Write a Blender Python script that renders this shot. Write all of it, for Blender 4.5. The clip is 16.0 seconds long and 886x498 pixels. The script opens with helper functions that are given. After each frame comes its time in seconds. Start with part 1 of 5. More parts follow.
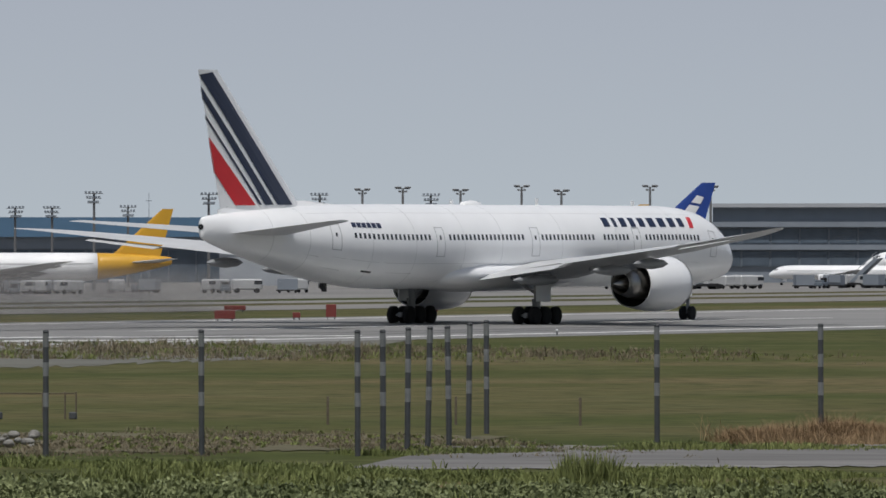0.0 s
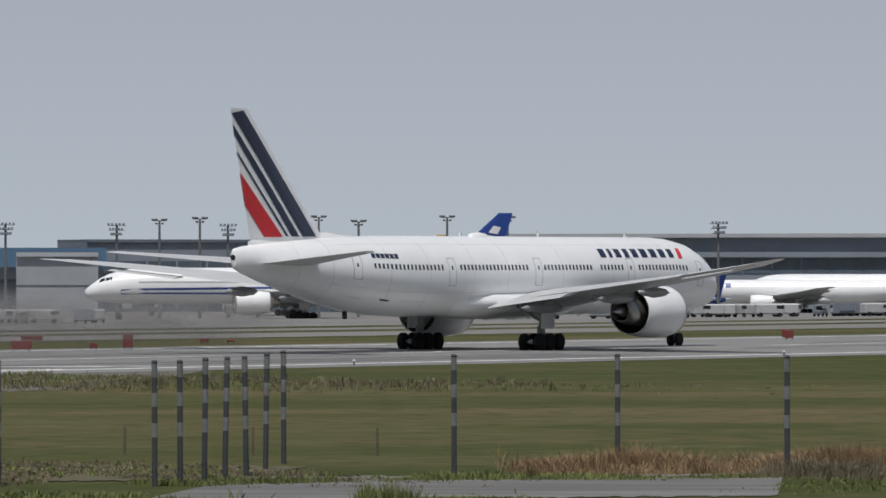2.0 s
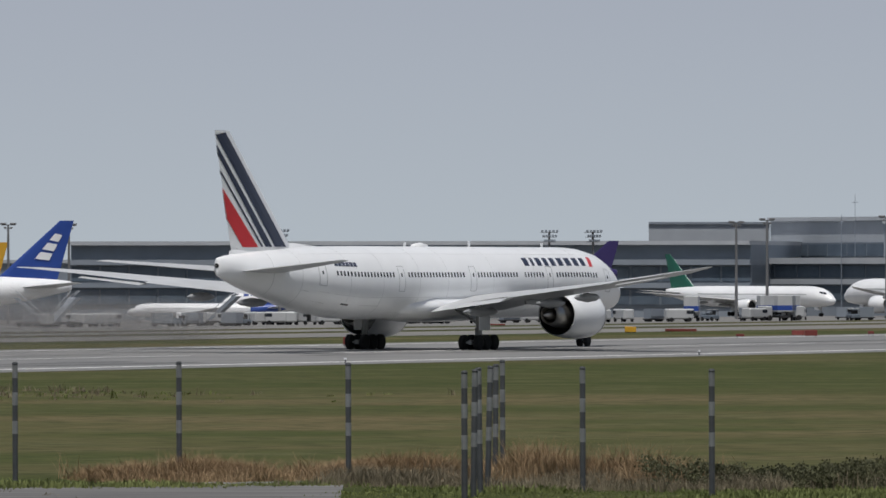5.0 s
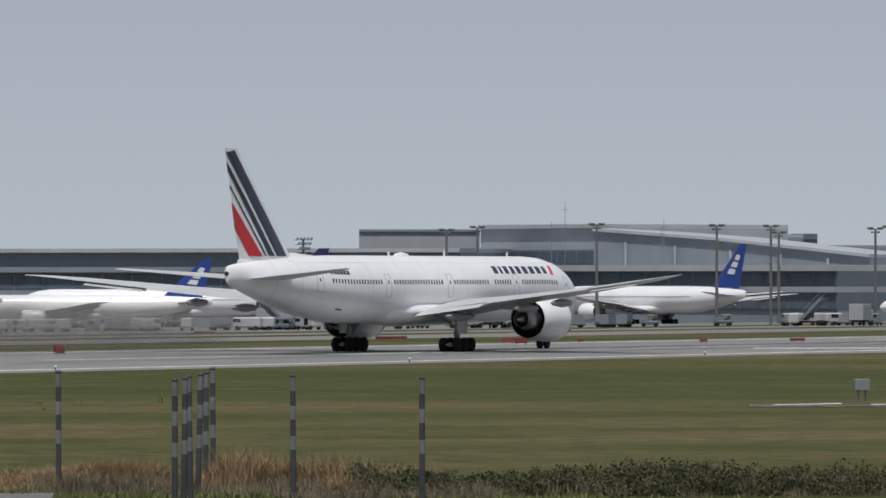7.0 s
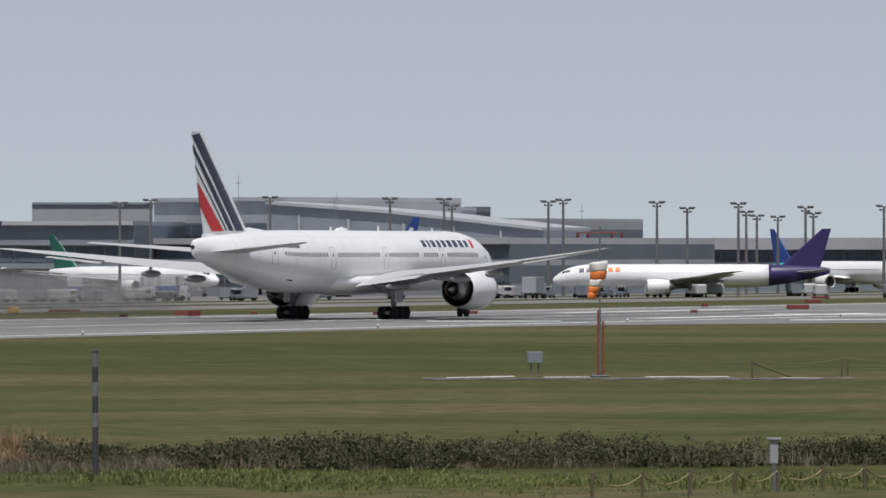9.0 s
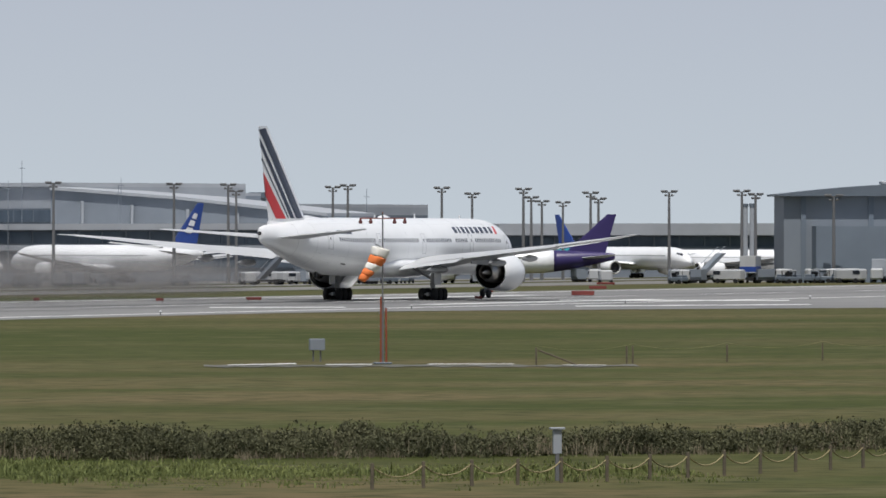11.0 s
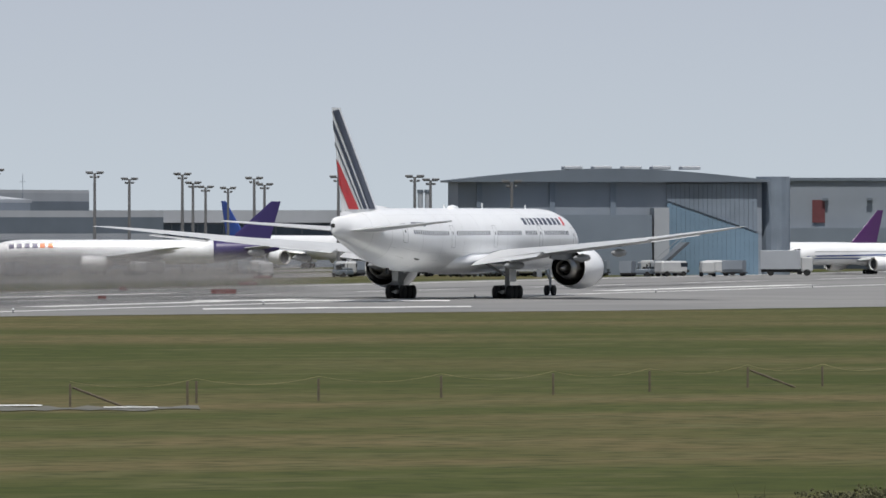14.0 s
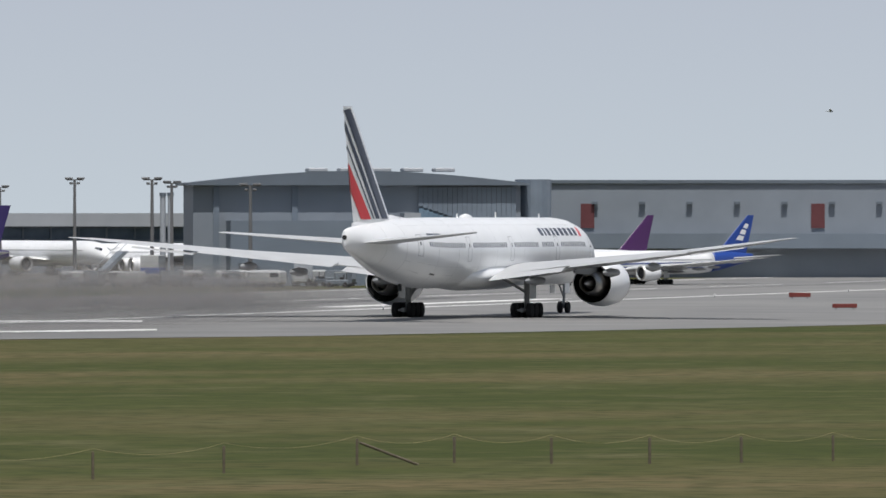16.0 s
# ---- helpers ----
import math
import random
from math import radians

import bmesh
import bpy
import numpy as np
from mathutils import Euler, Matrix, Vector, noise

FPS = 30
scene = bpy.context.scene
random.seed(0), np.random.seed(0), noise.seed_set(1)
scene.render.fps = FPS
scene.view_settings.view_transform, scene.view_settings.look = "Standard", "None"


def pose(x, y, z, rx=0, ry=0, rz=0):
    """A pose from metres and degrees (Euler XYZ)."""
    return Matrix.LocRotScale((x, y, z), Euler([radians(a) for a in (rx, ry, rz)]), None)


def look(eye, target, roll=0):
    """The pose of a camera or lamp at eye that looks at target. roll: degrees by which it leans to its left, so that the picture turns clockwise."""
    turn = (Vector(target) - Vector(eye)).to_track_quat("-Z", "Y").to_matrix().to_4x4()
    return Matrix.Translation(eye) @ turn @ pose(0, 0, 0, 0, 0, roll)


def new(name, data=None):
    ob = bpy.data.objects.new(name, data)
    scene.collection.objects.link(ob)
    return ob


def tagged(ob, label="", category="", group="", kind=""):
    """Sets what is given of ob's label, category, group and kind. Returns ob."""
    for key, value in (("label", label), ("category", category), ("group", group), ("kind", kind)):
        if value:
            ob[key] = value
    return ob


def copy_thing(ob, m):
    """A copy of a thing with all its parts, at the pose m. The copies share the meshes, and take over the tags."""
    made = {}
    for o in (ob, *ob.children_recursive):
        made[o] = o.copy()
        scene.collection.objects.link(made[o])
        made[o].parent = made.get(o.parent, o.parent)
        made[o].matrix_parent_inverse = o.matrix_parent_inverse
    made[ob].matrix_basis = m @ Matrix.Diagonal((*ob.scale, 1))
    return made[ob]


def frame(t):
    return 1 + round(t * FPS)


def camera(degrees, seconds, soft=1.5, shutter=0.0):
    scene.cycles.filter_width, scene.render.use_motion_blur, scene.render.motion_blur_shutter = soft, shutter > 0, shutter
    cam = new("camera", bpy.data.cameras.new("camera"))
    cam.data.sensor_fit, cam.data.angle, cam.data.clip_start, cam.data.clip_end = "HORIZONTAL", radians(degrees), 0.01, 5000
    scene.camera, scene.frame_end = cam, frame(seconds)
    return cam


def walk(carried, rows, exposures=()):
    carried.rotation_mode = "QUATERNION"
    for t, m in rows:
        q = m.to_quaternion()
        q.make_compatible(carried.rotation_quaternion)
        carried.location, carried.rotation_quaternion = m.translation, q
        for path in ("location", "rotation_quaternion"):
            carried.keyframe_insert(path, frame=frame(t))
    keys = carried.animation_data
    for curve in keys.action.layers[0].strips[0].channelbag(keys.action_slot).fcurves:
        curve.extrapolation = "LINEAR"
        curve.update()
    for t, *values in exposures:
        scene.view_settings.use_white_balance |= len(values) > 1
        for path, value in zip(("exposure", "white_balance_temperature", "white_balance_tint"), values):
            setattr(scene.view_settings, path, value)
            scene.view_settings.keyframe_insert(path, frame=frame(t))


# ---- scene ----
cam = camera(6.802, 16.0, 1.6)
CAMERA_ROWS = [
    (0.0, 0.00, 0.00, 6.73, -0.119, -0.475),
    (0.5, 0.00, 0.00, 6.73, -0.044, -0.129),
    (1.0, 0.00, 0.00, 6.73, 0.056, 0.217),
    (1.5, 0.00, 0.00, 6.73, 0.099, 0.579),
    (2.0, 0.00, 0.00, 6.73, 0.114, 1.084),
    (2.5, 0.00, 0.00, 6.73, 0.127, 1.710),
    (3.0, 0.00, 0.00, 6.73, 0.128, 2.264),
    (3.5, 0.00, 0.00, 6.73, 0.115, 2.748),
    (4.0, 0.00, 0.00, 6.73, 0.102, 3.226),
    (4.5, 0.00, 0.00, 6.73, 0.155, 3.811),
    (5.0, 0.00, 0.00, 6.73, 0.173, 4.454),
    (5.8, 0.00, 0.00, 6.73, 0.205, 5.386),
    (6.6, 0.00, 0.00, 6.73, 0.229, 6.241),
    (7.5, 0.00, 0.00, 6.73, 0.214, 7.243),
    (8.0, 0.00, 0.00, 6.73, 0.179, 7.846),
    (8.5, 0.00, 0.00, 6.73, 0.141, 8.549),
    (9.0, 0.00, 0.00, 6.73, 0.023, 9.190),
    (9.5, 0.00, 0.00, 6.73, -0.087, 9.797),
    (9.9, 0.00, 0.00, 6.73, -0.132, 10.130),
    (10.3, 0.09, 0.39, 6.73, -0.133, 10.410),
    (10.7, 0.35, 1.56, 6.74, -0.108, 10.660),
    (11.2, 1.41, 6.35, 6.76, -0.075, 10.960),
    (11.6, 3.04, 13.67, 6.80, -0.058, 11.230),
    (12.0, 5.21, 23.43, 6.86, -0.061, 11.544),
    (12.5, 8.14, 36.61, 6.98, -0.118, 11.979),
    (13.0, 11.61, 52.22, 7.15, -0.101, 12.361),
    (13.5, 18.24, 69.50, 7.40, -0.162, 12.397),
    (14.0, 25.05, 87.23, 7.70, -0.221, 13.114),
    (14.5, 31.86, 104.97, 8.00, -0.140, 13.472),
    (15.0, 38.67, 122.71, 8.30, -0.236, 13.756),
    (15.5, 45.48, 140.45, 8.60, -0.246, 14.106),
    (16.0, 52.29, 158.19, 8.90, -0.244, 14.543),
]
walk(cam, [(t, pose(x, y, z, 90 + tilt, 0, -turn)) for t, x, y, z, tilt, turn in CAMERA_ROWS],
     [(0, -0.06), (5, -0.08), (7.5, -0.02), (8.5, 0.02), (9, 0.1), (9.5, 0.17), (12, 0.22), (14, 0.24), (14.5, 0.17), (15, 0.23), (16, 0.23)])

# ---- sky, sun, exposure ----
SUN_UP, SUN_TURN = radians(67), radians(192)
world = bpy.data.worlds.new("sky")
scene.world = world
world.use_nodes = True
wn = world.node_tree.nodes
sky = wn.new("ShaderNodeTexSky")
sky.sky_type, sky.sun_disc = "NISHITA", False
sky.sun_elevation, sky.sun_rotation = SUN_UP, SUN_TURN
sky.air_density, sky.dust_density, sky.ozone_density = 1.2, 3.0, 1.0
world.node_tree.links.new(sky.outputs[0], wn["Background"].inputs[0])
wn["Background"].inputs[1].default_value = 0.052
sun = new("sun", bpy.data.lights.new("sun", "SUN"))
sun.data.energy, sun.data.angle, sun.data.color = 3.1, radians(0.6), (1, 0.975, 0.935)
sun_dir = Vector((math.sin(SUN_TURN) * math.cos(SUN_UP), math.cos(SUN_TURN) * math.cos(SUN_UP), math.sin(SUN_UP)))
sun.matrix_world = look(sun_dir * 900, (0, 0, 0))

# ---- the runway's line: u metres along it, o metres off it from the camera's mound ----
PSI, OFF = radians(31.94), 291.27
AHEAD = Vector((math.sin(PSI), math.cos(PSI), 0))
RIGHT = Vector((math.cos(PSI), -math.sin(PSI), 0))


def fall(o):
    """The ground's height: flat to past the runway, then a gentle fall to the apron."""
    return -0.008 * min(max(o - 345, 0), 420)


def at(u, o, up=0.0):
    return AHEAD * u - RIGHT * o + Vector((0, 0, fall(o) + up))


def ground_z(x, y):
    return fall(-RIGHT.dot(Vector((x, y, 0))))


# ---- materials ----
def material(name, colour, rough=0.6, metal=0.0, vary=0.12, size=0.5, bump=0.0, other=None, stretch=(1, 1, 1), glow=0.0, coat=0.0, detail=6.0):
    m = bpy.data.materials.new(name)
    m.use_nodes = True
    n, link = m.node_tree.nodes, m.node_tree.links
    b = n["Principled BSDF"]
    b.inputs["Roughness"].default_value, b.inputs["Metallic"].default_value = rough, metal
    b.inputs["Coat Weight"].default_value = coat
    geo, mp = n.new("ShaderNodeTexCoord"), n.new("ShaderNodeMapping")
    mp.inputs["Scale"].default_value = stretch
    link.new(geo.outputs["Object"], mp.inputs["Vector"])
    fine, wide = n.new("ShaderNodeTexNoise"), n.new("ShaderNodeTexNoise")
    for tex, s in ((fine, size), (wide, size * 0.13)):
        tex.inputs["Scale"].default_value, tex.inputs["Detail"].default_value = s, detail
        link.new(mp.outputs[0], tex.inputs["Vector"])
    both = n.new("ShaderNodeMath")
    both.operation = "ADD"
    link.new(fine.outputs[0], both.inputs[0]), link.new(wide.outputs[0], both.inputs[1])
    ramp = n.new("ShaderNodeMapRange")
    ramp.inputs["From Min"].default_value, ramp.inputs["From Max"].default_value = 0.65, 1.35
    link.new(both.outputs[0], ramp.inputs["Value"])
    mix = n.new("ShaderNodeMix")
    mix.data_type = "RGBA"
    c2 = other or tuple(min(c * (1 + vary), 0.95) for c in colour)
    c1 = colour if other else tuple(c * (1 - vary) for c in colour)
    mix.inputs["A"].default_value, mix.inputs["B"].default_value = (*c1, 1), (*c2, 1)
    link.new(ramp.outputs[0], mix.inputs["Factor"])
    link.new(mix.outputs["Result"], b.inputs["Base Color"])
    if bump:
        bm_ = n.new("ShaderNodeBump")
        bm_.inputs["Strength"].default_value, bm_.inputs["Distance"].default_value = bump, 0.1
        link.new(fine.outputs[0], bm_.inputs["Height"]), link.new(bm_.outputs[0], b.inputs["Normal"])
    if glow:
        b.inputs["Emission Color"].default_value, b.inputs["Emission Strength"].default_value = (*colour, 1), glow
    return m


def grass_material():
    """Mown airfield grass: long green and straw bands along the runway, blotches and fine tufts."""
    m = bpy.data.materials.new("airfield grass")
    m.use_nodes = True
    n, link = m.node_tree.nodes, m.node_tree.links
    b = n["Principled BSDF"]
    b.inputs["Roughness"].default_value = 0.9
    b.inputs["Specular IOR Level"].default_value = 0.1
    pos, rot = n.new("ShaderNodeNewGeometry"), n.new("ShaderNodeMapping")
    rot.inputs["Rotation"].default_value = (0, 0, radians(83))
    link.new(pos.outputs["Position"], rot.inputs["Vector"])

    def tex(scale, sx, sy, detail=5.0):
        mp, t = n.new("ShaderNodeMapping"), n.new("ShaderNodeTexNoise")
        mp.inputs["Scale"].default_value = (sx, sy, 1)
        link.new(rot.outputs[0], mp.inputs["Vector"]), link.new(mp.outputs[0], t.inputs["Vector"])
        t.inputs["Scale"].default_value, t.inputs["Detail"].default_value = scale, detail
        return t.outputs[0]

    def ramp(v, lo, hi):
        r = n.new("ShaderNodeMapRange")
        r.inputs["From Min"].default_value, r.inputs["From Max"].default_value = lo, hi
        link.new(v, r.inputs["Value"])
        return r.outputs[0]

    def mixed(f, a, c):
        x = n.new("ShaderNodeMix")
        x.data_type = "RGBA"
        link.new(f, x.inputs["Factor"])
        for k, v in (("A", a), ("B", c)):
            if isinstance(v, tuple):
                x.inputs[k].default_value = (*v, 1)
            else:
                link.new(v, x.inputs[k])
        return x.outputs["Result"]

    wide = mixed(ramp(tex(1.0, 0.024, 0.003, 3), 0.43, 0.57), (0.05, 0.062, 0.015), (0.13, 0.103, 0.05))
    bands = mixed(ramp(tex(1.0, 0.07, 0.03, 6), 0.42, 0.64), wide, (0.062, 0.072, 0.02))
    blotch = mixed(ramp(tex(1.0, 0.22, 0.13, 6), 0.5, 0.7), bands, (0.104, 0.1, 0.044))
    fine = mixed(ramp(tex(1.0, 0.9, 0.6, 6), 0.46, 0.72), blotch, (0.034, 0.042, 0.012))
    link.new(fine, b.inputs["Base Color"])
    bp = n.new("ShaderNodeBump")
    bp.inputs["Strength"].default_value, bp.inputs["Distance"].default_value = 0.25, 0.1
    link.new(tex(1.0, 2.5, 2.5), bp.inputs["Height"]), link.new(bp.outputs[0], b.inputs["Normal"])
    return m


GRASS = grass_material()
ASPHALT = material("runway asphalt", (0.15, 0.15, 0.15), 0.75, size=0.08, other=(0.25, 0.245, 0.235), bump=0.1)
CONCRETE = material("apron concrete", (0.145, 0.14, 0.135), 0.8, size=0.06, other=(0.225, 0.218, 0.206))
TAXI = material("taxiway asphalt", (0.15, 0.145, 0.138), 0.8, size=0.05, other=(0.22, 0.21, 0.195))
LINE = material("white line and glint paint", (0.75, 0.75, 0.73), 0.6, vary=0.15, size=0.2)
RUBBER = material("tyre rubber marks", (0.06, 0.06, 0.06), 0.7, size=0.1, other=(0.11, 0.11, 0.11))
DIRT = material("gravel track", (0.07, 0.068, 0.066), 0.95, size=0.5, other=(0.23, 0.223, 0.215), bump=0.5, stretch=(0.3, 1.0, 1))
STUB = material("weed-grown old asphalt", (0.06, 0.064, 0.04), 0.95, size=0.12, other=(0.165, 0.16, 0.145), stretch=(0.5, 1.0, 1), bump=0.3)
EARTH = material("bare earth bank", (0.062, 0.058, 0.03), 0.95, size=0.8, other=(0.125, 0.11, 0.056), bump=0.6)
SKIN = material("white aircraft paint", (0.86, 0.87, 0.885), 0.28, vary=0.06, size=0.35, coat=0.35)
WINGGREY = material("grey wing paint", (0.3, 0.31, 0.325), 0.4, vary=0.12, size=0.5)
WINGTOP = material("pale wing skin", (0.5, 0.51, 0.52), 0.35, vary=0.12, size=0.4)
NAVY = material("navy paint", (0.012, 0.022, 0.06), 0.35, vary=0.1)
RED = material("red paint", (0.62, 0.02, 0.03), 0.35, vary=0.06)
GLASS = material("dark cabin glass", (0.03, 0.035, 0.045), 0.1, vary=0.2)
DARK = material("near-black metal", (0.03, 0.03, 0.032), 0.6, 0.3, vary=0.3)
STEEL = material("bare nozzle metal", (0.5, 0.48, 0.45), 0.36, 0.9, vary=0.2, size=2)
TYRE = material("black tyre rubber", (0.014, 0.014, 0.015), 0.9, vary=0.3)
GEARGREY = material("landing gear grey", (0.3, 0.31, 0.32), 0.5, 0.2)
SEAM = material("door seam grey", (0.42, 0.43, 0.44), 0.5)
PANELSEAM = material("worn hull seam", (0.62, 0.63, 0.64), 0.5, vary=0.15, size=0.8)
POST = material("dark fence post", (0.055, 0.06, 0.066), 0.7, vary=0.25, size=3)
POSTPALE = material("pale post band", (0.18, 0.19, 0.195), 0.7, vary=0.3, size=3)
ORANGE = material("orange mast paint", (0.27, 0.068, 0.032), 0.5, vary=0.2)
SOCKORANGE = material("orange windsock cloth", (0.85, 0.22, 0.06), 0.8, vary=0.1)
SOCKWHITE = material("white windsock cloth", (0.8, 0.78, 0.74), 0.8, vary=0.05)
SIGNRED = material("red marker board", (0.17, 0.034, 0.028), 0.5, vary=0.2)
PANELRED = material("dull red wall panel", (0.115, 0.034, 0.038), 0.6, vary=0.2)
YELLOW = material("yellow tail paint", (0.6, 0.33, 0.03), 0.4, vary=0.06)
BLUE = material("blue tail paint", (0.02, 0.06, 0.28), 0.4, vary=0.08)
PURPLE = material("purple tail paint", (0.036, 0.025, 0.115), 0.4, vary=0.08)
GREEN = material("green tail paint", (0.02, 0.12, 0.085), 0.4, vary=0.08)
TEAL = material("teal tail paint", (0.03, 0.3, 0.32), 0.4, vary=0.08)
MAGENTA = material("magenta purple paint", (0.075, 0.022, 0.11), 0.4, vary=0.08)
LETTER = material("pale lettering", (0.75, 0.76, 0.78), 0.5, vary=0.02)
LETTERORANGE = material("orange lettering", (0.8, 0.2, 0.04), 0.5, vary=0.02)
# building colours kept close and blue grey, with distance haze put into them
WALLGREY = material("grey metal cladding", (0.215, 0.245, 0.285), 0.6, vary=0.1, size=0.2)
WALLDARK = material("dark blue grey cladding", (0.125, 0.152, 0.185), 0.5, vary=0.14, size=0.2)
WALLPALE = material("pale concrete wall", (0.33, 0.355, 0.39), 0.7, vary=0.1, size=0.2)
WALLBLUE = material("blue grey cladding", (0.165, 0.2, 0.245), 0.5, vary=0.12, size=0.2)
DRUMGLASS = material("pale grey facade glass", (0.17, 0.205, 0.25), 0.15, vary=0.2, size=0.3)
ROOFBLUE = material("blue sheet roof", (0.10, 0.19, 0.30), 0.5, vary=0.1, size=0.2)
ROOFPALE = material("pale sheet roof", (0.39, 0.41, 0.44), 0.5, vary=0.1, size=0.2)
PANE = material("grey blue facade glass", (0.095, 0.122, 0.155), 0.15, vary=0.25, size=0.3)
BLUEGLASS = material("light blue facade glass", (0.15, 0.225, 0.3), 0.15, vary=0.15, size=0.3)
MASTGREY = material("galvanised mast", (0.17, 0.172, 0.178), 0.6, 0.3)
TRUCKWHITE = material("white vehicle paint", (0.44, 0.45, 0.46), 0.4, vary=0.08)
LEAF = material("hedge leaves", (0.046, 0.05, 0.022), 0.85, size=1.6, other=(0.12, 0.118, 0.058))
WEED = material("fresh green weeds", (0.068, 0.09, 0.02), 0.8, size=0.5, other=(0.21, 0.235, 0.075))
LEAFY = material("broad weed leaves", (0.055, 0.075, 0.022), 0.7, size=1.1, other=(0.25, 0.28, 0.125))
STRAW = material("dry brown grass", (0.17, 0.105, 0.05), 0.9, size=0.9, other=(0.4, 0.285, 0.165))
REED = material("dead dry stalks", (0.085, 0.07, 0.042), 0.9, size=1.2, other=(0.27, 0.23, 0.155))
WOOD = material("weathered wooden stake", (0.12, 0.1, 0.07), 0.9, vary=0.3, size=4)
ROPE = material("yellow rope", (0.3, 0.25, 0.13), 0.8, vary=0.2)
STONE = material("pale broken stone", (0.2, 0.195, 0.18), 0.9, vary=0.25, size=2)
BEACON = material("red glass lamp", (0.12, 0.03, 0.026), 0.4)


# ---- mesh helpers ----
def part(name, bm, mat, parent, label="", smooth=False):
    me = bpy.data.meshes.new(name)
    bm.to_mesh(me)
    bm.free()
    me.materials.append(mat)
    if smooth:
        me.polygons.foreach_set("use_smooth", [True] * len(me.polygons))
    ob = new(name, me)
    if parent:
        ob.parent = parent
    return tagged(ob, label)


def share(name, first, parent, m):
    ob = new(name, first.data)
    ob.parent, ob.matrix_basis = parent, m
    return ob


def thing(name, m, label, category, group="", kind=""):
    ob = new(name)
    ob.matrix_basis = m
    return tagged(ob, label, category, group, kind)


def solo(name, bm, mat, label, category, kind="", m=None, group="", smooth=False):
    ob = part(name, bm, mat, None, label, smooth)
    if m is not None:
        ob.matrix_basis = m
    return tagged(ob, label, category, group, kind)


def box(bm, x0, x1, y0, y1, z0, z1, bevel=0.0):
    r = bmesh.ops.create_cube(bm, size=1, matrix=Matrix.Translation(((x0 + x1) / 2, (y0 + y1) / 2, (z0 + z1) / 2)) @ Matrix.Diagonal((x1 - x0, y1 - y0, z1 - z0, 1)))
    if bevel:
        es = list({e for v in r["verts"] for e in v.link_edges})
        bmesh.ops.bevel(bm, geom=es, offset=bevel, segments=1, affect="EDGES")
    return bm


def boxes(*specs, bevel=0.0):
    bm = bmesh.new()
    for s in specs:
        box(bm, *s, bevel=bevel)
    return bm


def rod(bm, a, b, r0, r1=None, n=8):
    a, b = Vector(a), Vector(b)
    d = b - a
    m = Matrix.Translation((a + b) / 2) @ d.to_track_quat("Z", "Y").to_matrix().to_4x4()
    bmesh.ops.create_cone(bm, cap_ends=True, segments=n, radius1=r0, radius2=r0 if r1 is None else r1, depth=d.length, matrix=m)
    return bm


def loft(rings, close=True):
    """Skin over rings of equal point counts."""
    bm = bmesh.new()
    vs = [[bm.verts.new(p) for p in ring] for ring in rings]
    k = len(rings[0])
    for a, b in zip(vs, vs[1:]):
        for i in range(k):
            j = (i + 1) % k
            bm.faces.new((a[i], a[j], b[j], b[i]))
    if close:
        bm.faces.new(vs[0][::-1]), bm.faces.new(vs[-1])
    bmesh.ops.recalc_face_normals(bm, faces=bm.faces)
    return bm


def lathe(profile, axis_at, n=32, close=False):
    """Rings about an axis along x: profile of (x, radius)."""
    ax, ay, az = axis_at
    return loft([[(ax + x, ay + r * math.cos(2 * math.pi * i / n), az + r * math.sin(2 * math.pi * i / n)) for i in range(n)] for x, r in profile], close)


# ---- airliners ----
BODY = [(0.0, 4.55, 0.04, 0.04), (0.15, 4.57, 0.45, 0.45), (0.6, 4.63, 0.95, 0.95), (1.4, 4.76, 1.45, 1.42), (2.6, 5.08, 2.0, 1.95), (4.2, 5.36, 2.5, 2.45),
        (6.2, 5.58, 2.85, 2.85), (8.6, 5.72, 3.05, 3.05), (11, 5.78, 3.1, 3.1), (30, 5.78, 3.1, 3.1), (50, 5.78, 3.1, 3.1), (54, 5.83, 3.06, 3.03), (58, 6.0, 2.85, 2.8),
        (62, 6.24, 2.42, 2.42), (66, 6.56, 1.75, 1.92), (69.5, 6.82, 1.1, 1.42), (72, 7.02, 0.6, 1.0), (73.0, 7.1, 0.3, 0.75), (73.15, 7.1, 0.1, 0.6)]


def body_at(x):
    for a, b in zip(BODY, BODY[1:]):
        if a[0] <= x <= b[0]:
            f = (x - a[0]) / (b[0] - a[0])
            return [a[i] + f * (b[i] - a[i]) for i in (1, 2, 3)]
    return BODY[-1][1:]


def skin_point(x, deg, lift=0.0, side=1):
    z, w, h = body_at(x)
    a = radians(deg)
    return Vector((x, side * (w + lift) * math.cos(a), z + (h + lift) * math.sin(a)))


def patch(bm, quad, lift=0.015, side=1, n=4):
    """A thin plate on the fuselage over a quad of (x, degrees up its side)."""
    (a, b, c, d) = [Vector((q[0], q[1])) for q in quad]
    rows = []
    for i in range(n + 1):
        row = []
        for j in range(2):
            p = (a.lerp(b, j)).lerp(d.lerp(c, j), i / n)
            row.append((bm.verts.new(skin_point(p.x, p.y, lift, side)), bm.verts.new(skin_point(p.x, p.y, -0.02, side))))
        rows.append(row)
    for r0, r1 in zip(rows, rows[1:]):
        bm.faces.new((r0[0][0], r0[1][0], r1[1][0], r1[0][0]))
        bm.faces.new((r0[0][0], r1[0][0], r1[0][1], r0[0][1]))
        bm.faces.new((r0[1][0], r0[1][1], r1[1][1], r1[1][0]))
    bmesh.ops.recalc_face_normals(bm, faces=bm.faces)
    return bm


